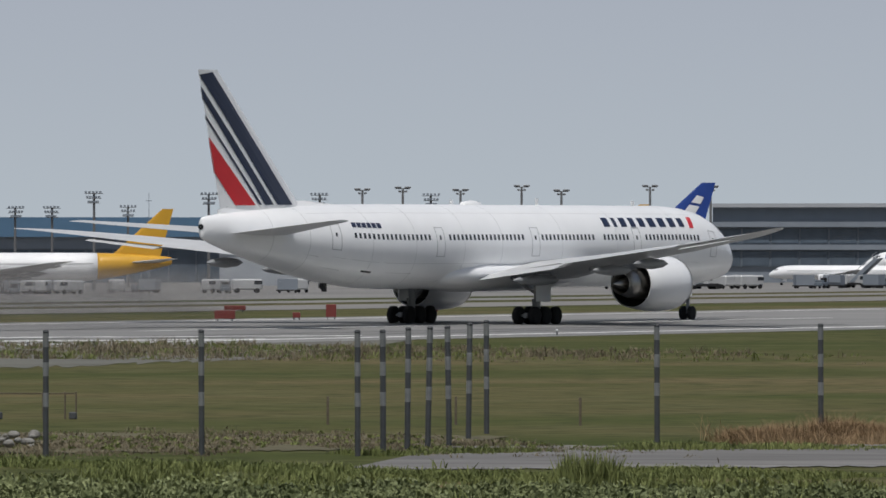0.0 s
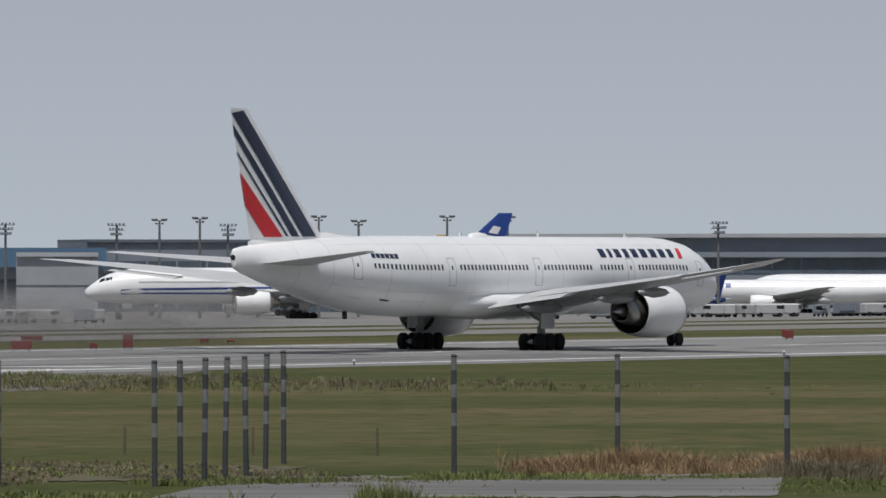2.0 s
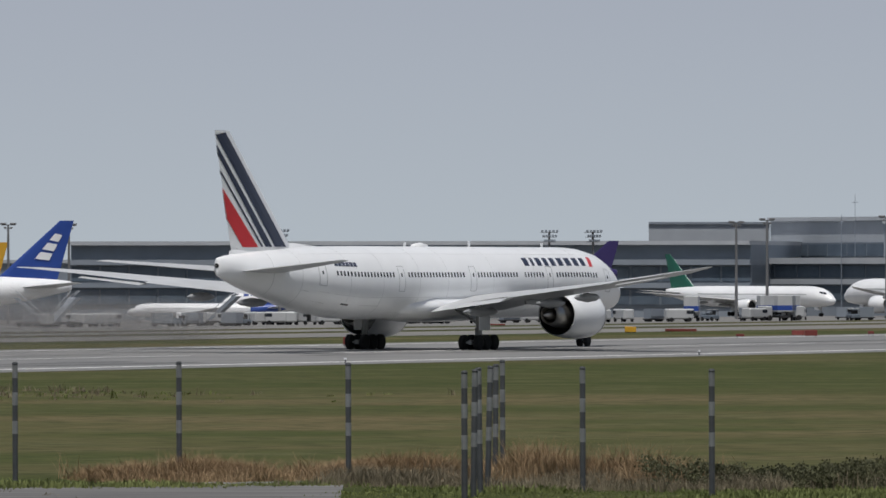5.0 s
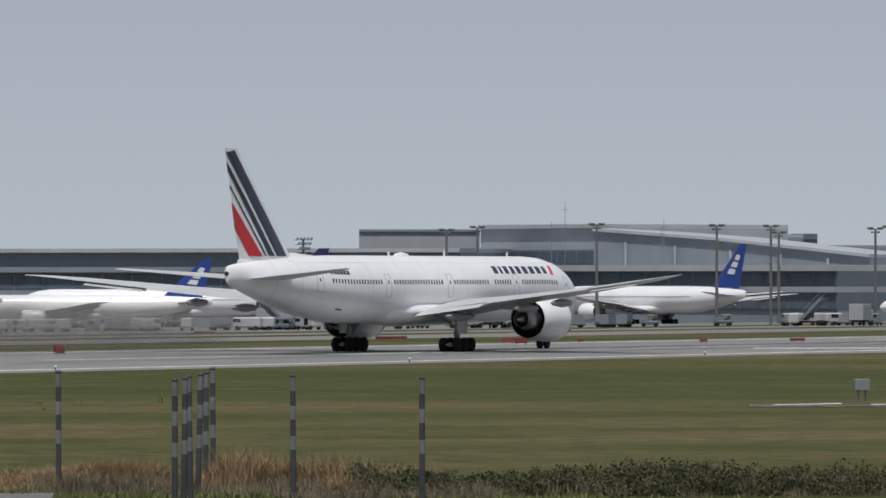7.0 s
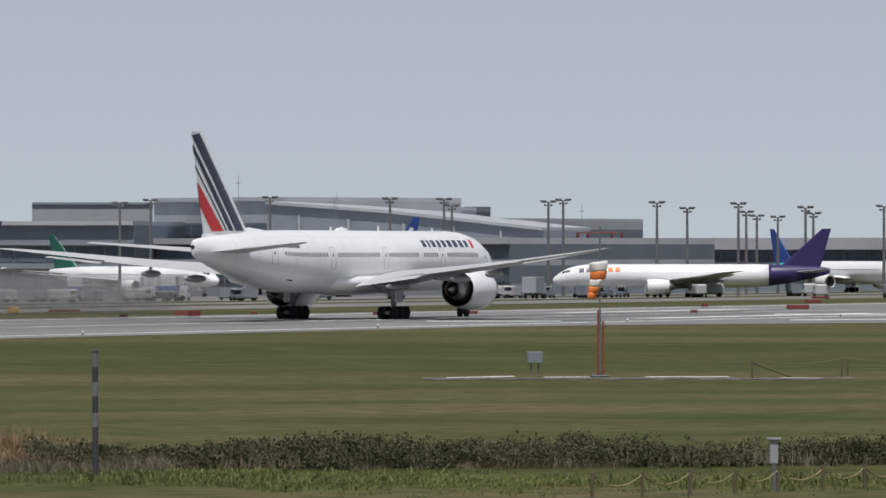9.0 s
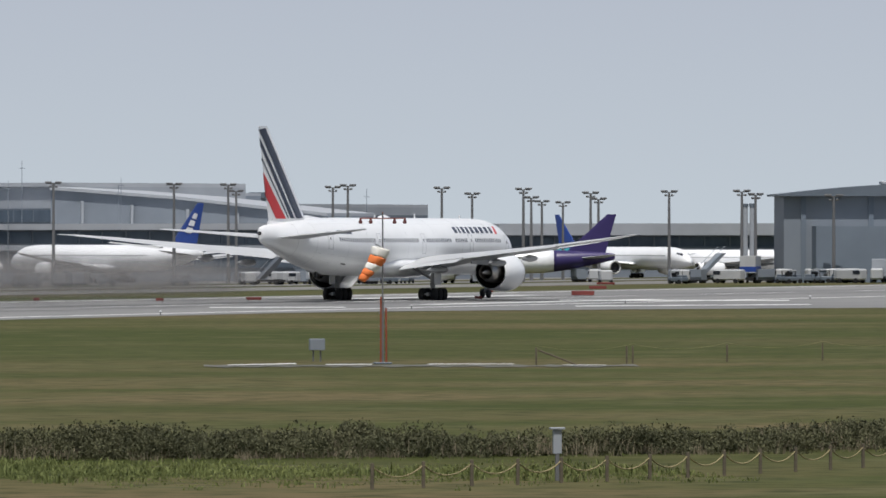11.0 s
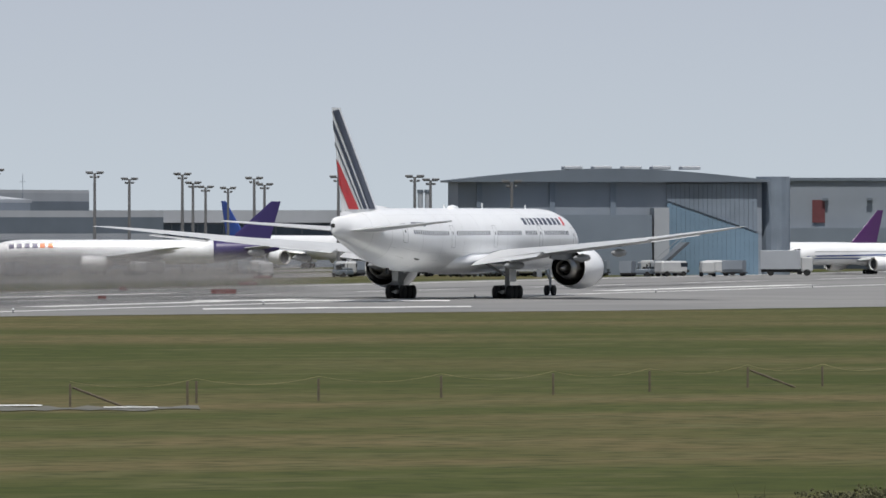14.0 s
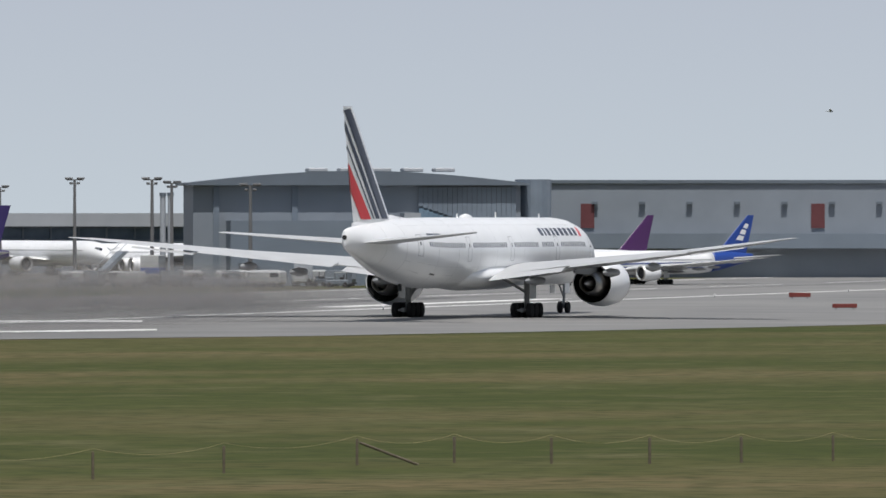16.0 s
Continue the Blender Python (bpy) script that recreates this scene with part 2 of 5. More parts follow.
def foil(x0, x1, y, z, thick, droop=0.0, up=False):
    """A wing section: 12 points, leading edge at x0, in the plane of y (or of z for a fin)."""
    pts, c = [], x1 - x0
    for s, t in ((0, 0), (0.02, 0.4), (0.1, 0.8), (0.3, 1), (0.55, 0.85), (0.8, 0.4), (1, 0.03), (0.8, -0.25), (0.55, -0.55), (0.3, -0.7), (0.1, -0.6), (0.02, -0.3)):
        h = t * thick * c / 2
        pts.append((x0 + s * c, y + h if up else y, z if up else z + h - droop * s * c))
    return pts


def wing_bm(side, k=1.0):
    secs = [(22.8, 38.5, 0.5, 3.85, 0.13), (25.8, 39.6, 3.2, 4.02, 0.13), (31.0, 40.6, 10.4, 4.82, 0.11), (37.7, 44.3, 20.0, 5.7, 0.10), (43.5, 47.3, 28.8, 6.68, 0.09), (46.6, 48.9, 31.8, 7.02, 0.07), (48.6, 49.6, 33.1, 7.12, 0.05)]
    return loft([foil(a, b, side * y, z, t, 0.02) for a, b, y, z, t in secs])


def scaled(bm, k):
    if k != 1:
        bmesh.ops.scale(bm, vec=(k, k, k), verts=bm.verts)
    return bm


FIN_FOOT, FIN_TOP = (59.8, 70.6, 7.9), (71.1, 73.5, 18.25)


def fin_point(u, v, side, lift):
    """u from the trailing edge to the leading edge, v from foot to top."""
    te = Vector((FIN_FOOT[1] + (FIN_TOP[1] - FIN_FOOT[1]) * v, 0, FIN_FOOT[2] + (FIN_TOP[2] - FIN_FOOT[2]) * v))
    le = Vector((FIN_FOOT[0] + (FIN_TOP[0] - FIN_FOOT[0]) * v, 0, te.z))
    p = te.lerp(le, u)
    c = (te - le).length
    s = 1 - u
    t = np.interp(s, (0, 0.02, 0.1, 0.3, 0.55, 0.8, 1), (0, 0.4, 0.8, 1.0, 0.85, 0.4, 0.03)) * 0.09 * c / 2
    p.y = side * (t + lift)
    return p


def fin_stripe(quad, side):
    bm = bmesh.new()
    n, k = 16, 4
    (a, b, c, d) = [Vector(q) for q in quad]
    flat = [fin_point(*q, 1, 0) for q in (a, b, c, d)]

    def on_fin(i, j):
        p = flat[0].lerp(flat[1], j / k).lerp(flat[3].lerp(flat[2], j / k), i / n)
        v = (p.z - FIN_FOOT[2]) / (FIN_TOP[2] - FIN_FOOT[2])
        te = FIN_FOOT[1] + (FIN_TOP[1] - FIN_FOOT[1]) * v
        le = FIN_FOOT[0] + (FIN_TOP[0] - FIN_FOOT[0]) * v
        return fin_point((te - p.x) / (te - le), v, side, 0.035)
    grid = [[bm.verts.new(on_fin(i, j)) for j in range(k + 1)] for i in range(n + 1)]
    for i in range(n):
        for j in range(k):
            bm.faces.new((grid[i][j], grid[i][j + 1], grid[i + 1][j + 1], grid[i + 1][j]))
    bmesh.ops.recalc_face_normals(bm, faces=bm.faces)
    return bm


def airliner(name, m, label, k=1.0, fin=SKIN, body=SKIN, tail=None, belly=None, nacelle=SKIN, full=False, group="parked airliners", letters=None, fin_letters=None, third=False):
    """An airliner in metres of a long twin jet, times k. x runs aft from the nose, y to starboard."""
    top = thing(name, m, label, "aircraft", group)
    seg = 48 if full else 20

    def ring(x, n=seg):
        z, w, h = body_at(x)
        return [(x, w * math.cos(2 * math.pi * i / n), z + h * math.sin(2 * math.pi * i / n)) for i in range(n)]
    stations = [b[0] for b in BODY]
    split = 57.0
    if tail:
        fus = part("fuselage", scaled(loft([ring(x) for x in stations if x < split] + [ring(split)]), k), body, top, smooth=True)
        part("rear_fuselage", scaled(loft([ring(split)] + [ring(x) for x in stations if x > split]), k), tail, top, "coloured rear fuselage", smooth=True)
    else:
        fus = part("fuselage", scaled(loft([ring(x) for x in stations]), k), body, top, smooth=True)
    if belly:
        bm = bmesh.new()
        for s in (1, -1):
            patch(bm, ((6, -8), (6, -26), (56, -30), (56, 2)), 0.02, s, 12)
        part("belly_stripe", scaled(bm, k), belly, fus)
    # wing box fairing under the belly
    part("belly_fairing", scaled(loft([[(x, w * math.cos(2 * math.pi * i / 20), 3.75 + h * math.sin(2 * math.pi * i / 20)) for i in range(20)] for x, w, h in ((23.5, 0.5, 0.3), (26, 2.6, 1.05), (30, 3.3, 1.35), (40, 3.3, 1.35), (44, 2.6, 1.1), (47.5, 0.6, 0.4))]), k), body, top, smooth=True)
    for s in (1, -1):
        wing = part("wing", scaled(wing_bm(s), k), WINGTOP, top, "pale grey swept wing")
        # drooped flaps behind the trailing edge
        for a, b in (((38.2, 41.8, 3.3, 3.86), (39.6, 42.3, 10.1, 4.56)), ((40.4, 42.6, 10.9, 4.84), (44.2, 45.7, 22.4, 6.0))):
            part("flap", scaled(loft([foil(p[0], p[1], s * p[2], p[3], 0.1, 0.16) for p in (a, b)]), k), WINGTOP, wing)
        part("aileron", scaled(loft([foil(44.6, 46.0, s * 22.8, 5.72, 0.1, 0.12), foil(46.6, 47.6, s * 28.0, 6.3, 0.1, 0.1)]), k), WINGTOP, wing)
        for y, x, z, ln in ((7.0, 36.5, 3.3, 6.4), (14.4, 38.5, 4.05, 5.4), (18.6, 40.3, 4.55, 4.8)):
            part("flap_fairing", scaled(lathe([(0, 0.05), (0.8, 0.3), (ln * 0.5, 0.42), (ln * 0.85, 0.25), (ln, 0.03)], (x, s * y, z), 12), k), WINGGREY, wing, smooth=True)
        # tailplane
        part("tailplane", scaled(loft([foil(63.4, 70.4, s * 0.6, 6.7, 0.09), foil(71.2, 73.5, s * 11.1, 7.6, 0.08)]), k), WINGTOP, top, "pale grey tailplane")
        # engine
        e = (24.6, s * 9.7, 3.0)
        eng = part("engine", scaled(lathe([(0.35, 1.55), (0.0, 1.72), (0.12, 1.86), (0.7, 2.0), (2.4, 2.1), (4.2, 2.02), (6.0, 1.78), (6.05, 1.74), (4.6, 1.68)], e, 40 if full else 16), k), nacelle, top, smooth=True)
        part("inlet_lip", scaled(lathe([(0.36, 1.56), (-0.03, 1.72), (0.1, 1.875), (0.3, 1.935)], e, 40 if full else 16), k), STEEL, eng, "polished metal lip", smooth=True)
        part("fan_duct", scaled(lathe([(0.8, 1.6), (0.85, 0.05), (4.4, 0.05), (4.4, 1.6), (5.9, 1.725)], e, 32 if full else 12), k), DARK, eng, smooth=True)
        part("core_nozzle", scaled(lathe([(4.5, 1.18), (6.0, 1.1), (7.5, 0.8), (7.5, 0.74), (6.6, 0.7)], e, 32 if full else 12), k), STEEL, eng, smooth=True)
        part("exhaust_plug", scaled(lathe([(6.6, 0.5), (7.6, 0.36), (8.6, 0.05)], e, 24 if full else 10), k), STEEL, eng, smooth=True)
        part("pylon", scaled(loft([[(x, e[1] + dy, z) for dy, z in ((-w, z0), (w, z0), (w, z1), (-w, z1))] for x, w, z0, z1 in ((25.3, 0.12, 4.75, 5.0), (28.2, 0.28, 4.3, 5.2), (32.5, 0.3, 3.8, 4.7), (36.5, 0.08, 3.95, 4.25))]), k), WINGGREY, top)
        # main gear: a six-wheel bogie
        strut = part("main_gear", scaled(rod(rod(rod(bmesh.new(), (37.1, s * 5.5, 0.7), (37.0, s * 5.5, 4.0), 0.24, 0.3, 12), (37.1, s * 5.5, 1.6), (35.0, s * 4.8, 3.6), 0.12), (35.4, s * 5.5, 0.68), (38.8, s * 5.5, 0.68), 0.2), k), GEARGREY, top)
        part("gear_brace", scaled(rod(rod(bmesh.new(), (37.0, s * 5.5, 2.2), (37.0, s * 3.2, 3.5), 0.13), (37.45, s * 5.5, 0.8), (37.7, s * 5.5, 1.9), 0.09), k), GEARGREY, strut)
        part("gear_door", scaled(boxes((36.1, 38.1, s * 6.05 - 0.04, s * 6.05 + 0.04, 1.7, 3.75), bevel=0.03), k), body, strut)
        for ax in (-1.45, 0, 1.45):
            part("axle", scaled(rod(bmesh.new(), (37.1 + ax, s * 5.5 - 0.7, 0.67), (37.1 + ax, s * 5.5 + 0.7, 0.67), 0.09), k), GEARGREY, strut)
            for y in (-0.7, 0.7):
                yy = s * 5.5 + y
                bm = loft([[(37.1 + ax + r * math.cos(a), yy + w, 0.67 + r * math.sin(a)) for a in [2 * math.pi * i / 20 for i in range(20)]] for w, r in ((-0.25, 0.4), (-0.25, 0.56), (-0.17, 0.67), (0.17, 0.67), (0.25, 0.56), (0.25, 0.4))])
                wheel = part("wheel", scaled(bm, k), TYRE, strut, "black rubber tyre", True)
    # fin
    finob = part("fin", scaled(loft([foil(FIN_FOOT[0], FIN_FOOT[1], 0, FIN_FOOT[2], 0.09, 0, True), foil(FIN_TOP[0], FIN_TOP[1], 0, FIN_TOP[2], 0.09, 0, True)]), k), fin, top)
    if third:
        part("tail_engine", scaled(lathe([(0, 1.3), (0.1, 1.5), (2, 1.7), (7, 1.5), (9, 1.0), (9.1, 0.1)], (64, 0, 10.6), 20), k), fin, top, smooth=True)
    if fin_letters:
        n = fin_letters
        for s in (1, -1):
            for i in range(n):
                v0 = 0.34 + 0.46 * i / n
                part("lettering", scaled(fin_stripe(((0.64, v0 + 0.03), (0.3, v0), (0.3, v0 + 0.34 / n), (0.64, v0 + 0.34 / n + 0.03)), s), k), LETTER, finob, "pale bar in place of lettering")
    if letters:
        for s in (1, -1):
            x = letters[0]
            for i in range(letters[1]):
                mat = letters[2] if i < letters[1] * 0.6 else letters[3]
                part("lettering", scaled(patch(bmesh.new(), ((x, 20), (x + 1.35, 20), (x + 1.35, 44), (x, 44)), 0.025, s), k), mat, fus, "bar in place of lettering")
                x += 1.9
    # nose gear
    ng = part("nose_gear", scaled(rod(rod(bmesh.new(), (5.9, 0, 0.5), (5.7, 0, 3.0), 0.14), (5.8, 0, 1.4), (7.6, 0, 2.8), 0.08), k), GEARGREY, top)
    for y in (-0.36, 0.36):
        bm = loft([[(5.9 + r * math.cos(a), y + w, 0.55 + r * math.sin(a)) for a in [2 * math.pi * i / 20 for i in range(20)]] for w, r in ((-0.18, 0.3), (-0.18, 0.46), (-0.12, 0.55), (0.12, 0.55), (0.18, 0.46), (0.18, 0.3))])
        part("wheel", scaled(bm, k), TYRE, ng, "black rubber tyre", True)
    part("gear_door", scaled(boxes((6.5, 8.0, -0.75, -0.68, 1.9, 2.8), (6.5, 8.0, 0.68, 0.75, 1.9, 2.8)), k), body, ng)
    # cockpit windows
    for s in (1, -1):
        for q in (((2.35, 44), (3.3, 40), (3.5, 60), (2.75, 66)), ((3.4, 38), (4.5, 34), (4.6, 50), (3.6, 58))):
            part("cockpit_window", scaled(patch(bmesh.new(), q, 0.02, s), k), GLASS, fus, "dark cockpit glass")
    if not full:
        # one plain grey strip stands in for the row of cabin windows
        if not letters:
            for s in (1, -1):
                part("window_row", scaled(patch(bmesh.new(), ((9, 10), (9, 15), (56, 15), (56, 10)), 0.012, s, 24), k), SEAM, fus)
        return top
    # cabin windows, doors, titles and stripes of the aircraft that moves
    gaps = [(6.8, 1.1), (18.6, 1.1), (33.3, 1.1), (46.5, 1.1), (59.7, 1.1), (24.0, 0.4)]
    for s in (1, -1):
        x = 9.2
        while x < 57.8:
            if all(abs(x - g) > w for g, w in gaps):
                part("cabin_window", patch(bmesh.new(), ((x, 8.6), (x + 0.27, 8.6), (x + 0.27, 16.4), (x, 16.4)), 0.012, s, 1), GLASS, fus)
            x += 0.56
        for g in (6.8, 18.6, 33.3, 46.5, 59.7):
            bm = bmesh.new()
            lo, hi = (-14, 27) if g < 50 else (-12, 30)
            for q in (((g - 0.55, lo), (g - 0.5, lo), (g - 0.5, hi), (g - 0.55, hi)), ((g + 0.5, lo), (g + 0.55, lo), (g + 0.55, hi), (g + 0.5, hi)), ((g - 0.5, lo), (g + 0.5, lo), (g + 0.5, lo + 1), (g - 0.5, lo + 1)), ((g - 0.5, hi - 1), (g + 0.5, hi - 1), (g + 0.5, hi), (g - 0.5, hi))):
                patch(bm, q, 0.014, s, 6)
            door = part("door_frame", bm, SEAM, fus, "thin grey door outline")
            part("door_window", patch(bmesh.new(), ((g - 0.1, 9), (g + 0.1, 9), (g + 0.1, 15), (g - 0.1, 15)), 0.016, s, 1), GLASS, door)
        # title: nine navy bars, then a red slash
        x0 = 22.9
        for i, w in enumerate((0.75, 0.35, 0.7, 0.6, 0.7, 0.8, 0.8, 0.75, 0.6)):
            b1 = patch(bmesh.new(), ((x0 + 0.03, 28), (x0 - w - 0.1, 28), (x0 - w - 0.2, 43.5), (x0 - 0.07, 43.5)), 0.02, s)
            part("title_bar", b1, NAVY, fus, "plain navy bar in place of lettering")
            x0 -= w + 0.72
        part("title_slash", patch(bmesh.new(), ((x0 - 0.1, 27), (x0 - 0.75, 27), (x0 - 1.15, 47), (x0 - 0.55, 47)), 0.02, s), RED, fus, "red slanted slash")
        for i in range(6):
            part("registration_bar", patch(bmesh.new(), ((57.6 - i * 0.62, 25), (57.12 - i * 0.62, 25), (57.12 - i * 0.62, 33), (57.6 - i * 0.62, 33)), 0.016, s, 2), NAVY, fus, "dark bar in place of lettering")
        for quad, mat in ((((0.0, 0.965), (0.62, 0.985), (0.865, 0.085), (0.665, 0.085)), NAVY), (((0.0, 0.8), (0.0, 0.885), (0.62, 0.085), (0.515, 0.085)), NAVY), (((0.0, 0.66), (0.0, 0.69), (0.475, 0.085), (0.445, 0.085)), NAVY), (((0.0, 0.30), (0.0, 0.54), (0.40, 0.08), (0.17, 0.08)), RED)):
            part("fin_stripe", fin_stripe(quad, s), mat, finob, "red stripe" if mat == RED else "navy stripe")
        part("side_vent", patch(bmesh.new(), ((56.0, -42), (54.8, -42), (54.8, -39), (56.0, -39)), 0.012, s, 1), DARK, fus)
        part("fin_root_fairing", loft([[(x, s * y, z) for y, z in ((0, z0), (w, z0), (0.05, z1))] for x, w, z0, z1 in ((55.5, 0.05, 8.6, 8.8), (60, 0.6, 8.3, 9.1), (68, 0.5, 7.6, 9.0), (71, 0.1, 7.2, 8.4))]), body, finob)
    for x in (12.4, 21.5, 29.5, 38.0, 43.2, 49.8, 55.4, 62.6, 66.4):
        bm = bmesh.new()
        for s in (1, -1):
            patch(bm, ((x, -80), (x + 0.035, -80), (x + 0.035, 84), (x, 84)), 0.006, s, 24)
        part("skin_seam", bm, PANELSEAM, fus)
    for s in (1, -1):
        part("lap_joint", patch(bmesh.new(), ((62, 52), (62, 52.5), (9, 52.5), (9, 52)), 0.006, s, 40), PANELSEAM, fus)
        part("lap_joint", patch(bmesh.new(), ((60, -24), (60, -23.4), (9, -23.4), (9, -24)), 0.006, s, 40), PANELSEAM, fus)
        for x, ln, a in ((58.5, 2.6, -46), (49.6, 3.4, -40), (45.0, 3.0, -55), (61.5, 1.6, -28)):
            part("grime_streak", patch(bmesh.new(), ((x, a), (x, a + 1.6), (x + ln, a + 1.0), (x + ln, a + 0.7)), 0.007, s, 2), PANELSEAM, fus)
    part("rudder_line", boxes((0, 0.05, -0.2, 0.2, 0, 0.02)), SEAM, finob).matrix_basis = pose(70, 0, 8.6)
    for x, z, hgt in ((14, 8.88, 0.35), (28, 8.88, 0.5), (40, 8.88, 0.35)):
        part("antenna", loft([[(x + a, y, zz) for a, y in ((0, 0), (0.25, 0.04), (0.5, 0), (0.25, -0.04))] for zz, a0 in ((z - 0.05, 0), (z + hgt, 0))]), SKIN, fus)
    part("satellite_dome", lathe([(0, 0.02), (0.5, 0.3), (1.6, 0.42), (2.7, 0.3), (3.2, 0.02)], (36, 0, 8.8), 16), SKIN, fus, smooth=True)
    part("tail_skid", boxes((57.2, 57.6, -0.1, 0.1, 2.55, 3.2)), DARK, fus)
    part("exhaust_outlet", lathe([(0, 0.2), (0.06, 0.2), (0.07, 0.03)], (73.12, 0, 7.2), 14), DARK, fus)
    return top


NOSE_AFT = -90 - math.degrees(PSI)
jet = airliner("airliner", Matrix.Translation(at(506, OFF)) @ pose(0, 0, 0, 0, 0, NOSE_AFT), "white twin-engine airliner with red and navy striped tail rolling on runway", full=True, group="")


def plume_material():
    """Thin warm-grey jet exhaust: dense near the middle of each puff, torn by noise, clear at its rim."""
    m = bpy.data.materials.new("thin jet exhaust")
    m.use_nodes = True
    n, link = m.node_tree.nodes, m.node_tree.links
    n.remove(n["Principled BSDF"])
    tc, length, dense, tear, thick, clear, grey, mix = [n.new(k) for k in ("ShaderNodeTexCoord", "ShaderNodeVectorMath", "ShaderNodeMapRange", "ShaderNodeTexNoise", "ShaderNodeMath", "ShaderNodeBsdfTransparent", "ShaderNodeBsdfDiffuse", "ShaderNodeMixShader")]
    length.operation, thick.operation = "LENGTH", "MULTIPLY"
    dense.interpolation_type = "SMOOTHERSTEP"
    for k, v in (("From Min", 1.0), ("From Max", 0.1), ("To Min", 0.0), ("To Max", 0.95)):
        dense.inputs[k].default_value = v
    tear.inputs["Scale"].default_value, tear.inputs["Detail"].default_value = 1.7, 4
    grey.inputs["Color"].default_value = (0.235, 0.23, 0.232, 1)
    link.new(tc.outputs["Object"], length.inputs[0]), link.new(length.outputs["Value"], dense.inputs["Value"])
    link.new(tc.outputs["Object"], tear.inputs["Vector"])
    link.new(dense.outputs[0], thick.inputs[0]), link.new(tear.outputs[0], thick.inputs[1])
    link.new(thick.outputs[0], mix.inputs[0]), link.new(clear.outputs[0], mix.inputs[1]), link.new(grey.outputs[0], mix.inputs[2])
    link.new(mix.outputs[0], n["Material Output"].inputs["Surface"])
    return m


PLUME = plume_material()
plume = thing("jet_exhaust", jet.matrix_basis.copy(), "thin grey jet exhaust blown back over the runway", "smoke", "", "stuff")
for x, y, z, wide, tall in ((60, -12, 2.3, 13, 2.9), (74, -13, 2.5, 17, 3.3), (90, -14, 2.7, 21, 3.7), (109, -15, 2.9, 26, 4.1), (132, -17, 3.1, 31, 4.5), (160, -19, 3.2, 36, 4.8)):
    bm = bmesh.new()
    n, m_ = 28, 6
    rings = [[bm.verts.new((0.18 * (1 - (j / m_) ** 2), math.cos(2 * math.pi * i / n) * j / m_, math.sin(2 * math.pi * i / n) * j / m_)) for i in range(n)] for j in range(1, m_ + 1)]
    hub = bm.verts.new((0.18, 0, 0))
    for i in range(n):
        bm.faces.new((hub, rings[0][i], rings[0][(i + 1) % n]))
        for a, b in zip(rings, rings[1:]):
            bm.faces.new((a[i], b[i], b[(i + 1) % n], a[(i + 1) % n]))
    puff = part("puff", bm, PLUME, plume, "", True)
    puff.matrix_basis = pose(x, y, z) @ Matrix.Diagonal((6, wide, tall, 1))


# ---- the ground: one sheet to the horizon, then the paved strips on it ----
def strip(u0, u1, o0, o1, lift, step=100.0, edge=0.0):
    bm = bmesh.new()
    us = np.linspace(u0, u1, max(2, int((u1 - u0) / step)))
    os_ = sorted({o0, o1, *[o for o in (345.0, 765.0) if o0 < o < o1]})
    rng = random.Random(int(o0 * 7 + u0))
    vs = [[bm.verts.new(at(u, o + (rng.uniform(-edge, edge) if o in (o0, o1) else 0), lift)) for o in os_] for u in us]
    for a, b in zip(vs, vs[1:]):
        for i in range(len(os_) - 1):
            bm.faces.new((a[i], a[i + 1], b[i + 1], b[i]))
    bmesh.ops.recalc_face_normals(bm, faces=bm.faces)
    if bm.faces[:][0].normal.z < 0:
        bmesh.ops.reverse_faces(bm, faces=bm.faces)
    return bm


bm = bmesh.new()
us, os_ = [-4400, -2000, -500, 0, 200, 400, 600, 900, 1400, 2500, 4700], [-3500, -1500, -400, -100, 0, 100, 200, 250, 345, 450, 600, 765, 1200, 2200, 4700]
vs = [[bm.verts.new(at(u, o)) for o in os_] for u in us]
for a, b in zip(vs, vs[1:]):
    for i in range(len(os_) - 1):
        bm.faces.new((a[i], b[i], b[i + 1], a[i + 1]))
bmesh.ops.recalc_face_normals(bm, faces=bm.faces)
solo("ground", bm, GRASS, "mown airfield grass in green and straw bands", "grass", "structure")
MID = OFF
solo("runway", strip(-1500, 4200, MID - 37, MID + 37, 0.03), ASPHALT, "worn grey asphalt runway with tyre marks", "runway", "structure")
# added asphalt that moves the runway's near edge out under the airliner's late path
bm = bmesh.new()
flare = [(618, 37), (640, 42), (662, 55), (690, 76), (720, 88), (745, 97), (800, 112), (900, 132), (1400, 150), (4200, 160)]
vs = [(bm.verts.new(at(u, MID - 36, 0.036)), bm.verts.new(at(u, MID - w, 0.036))) for u, w in flare]
for a, b in zip(vs, vs[1:]):
    bm.faces.new((a[1], b[1], b[0], a[0]))
bmesh.ops.recalc_face_normals(bm, faces=bm.faces)
solo("runway_wedge", bm, ASPHALT, "grey asphalt added to widen the runway", "runway", "structure")
for o, w in ((-30, 0.75), (30, 0.6)):
    solo("runway_edge_line", strip(-1500, 4200, MID + o - w, MID + o + w, 0.05), LINE, "white painted runway edge line", "marking", "structure")
for u in range(-300, 2000, 60):
    solo("centre_line_dash", strip(u, u + 36, MID - 0.45, MID + 0.45, 0.05), LINE, "white runway centre line dash", "marking", "structure")
for i, (u, o, ln) in enumerate(((330, -22, 150), (360, -16, 120), (520, -9, 200), (560, 6, 260), (700, -10, 240), (820, 5, 260), (900, -7, 300), (640, 3, 180), (300, 9, 220))):
    solo("tyre_mark", strip(u, u + ln, MID + o, MID + o + 1.3, 0.045), RUBBER, "dark tyre rubber streak on the runway", "marking", "structure")
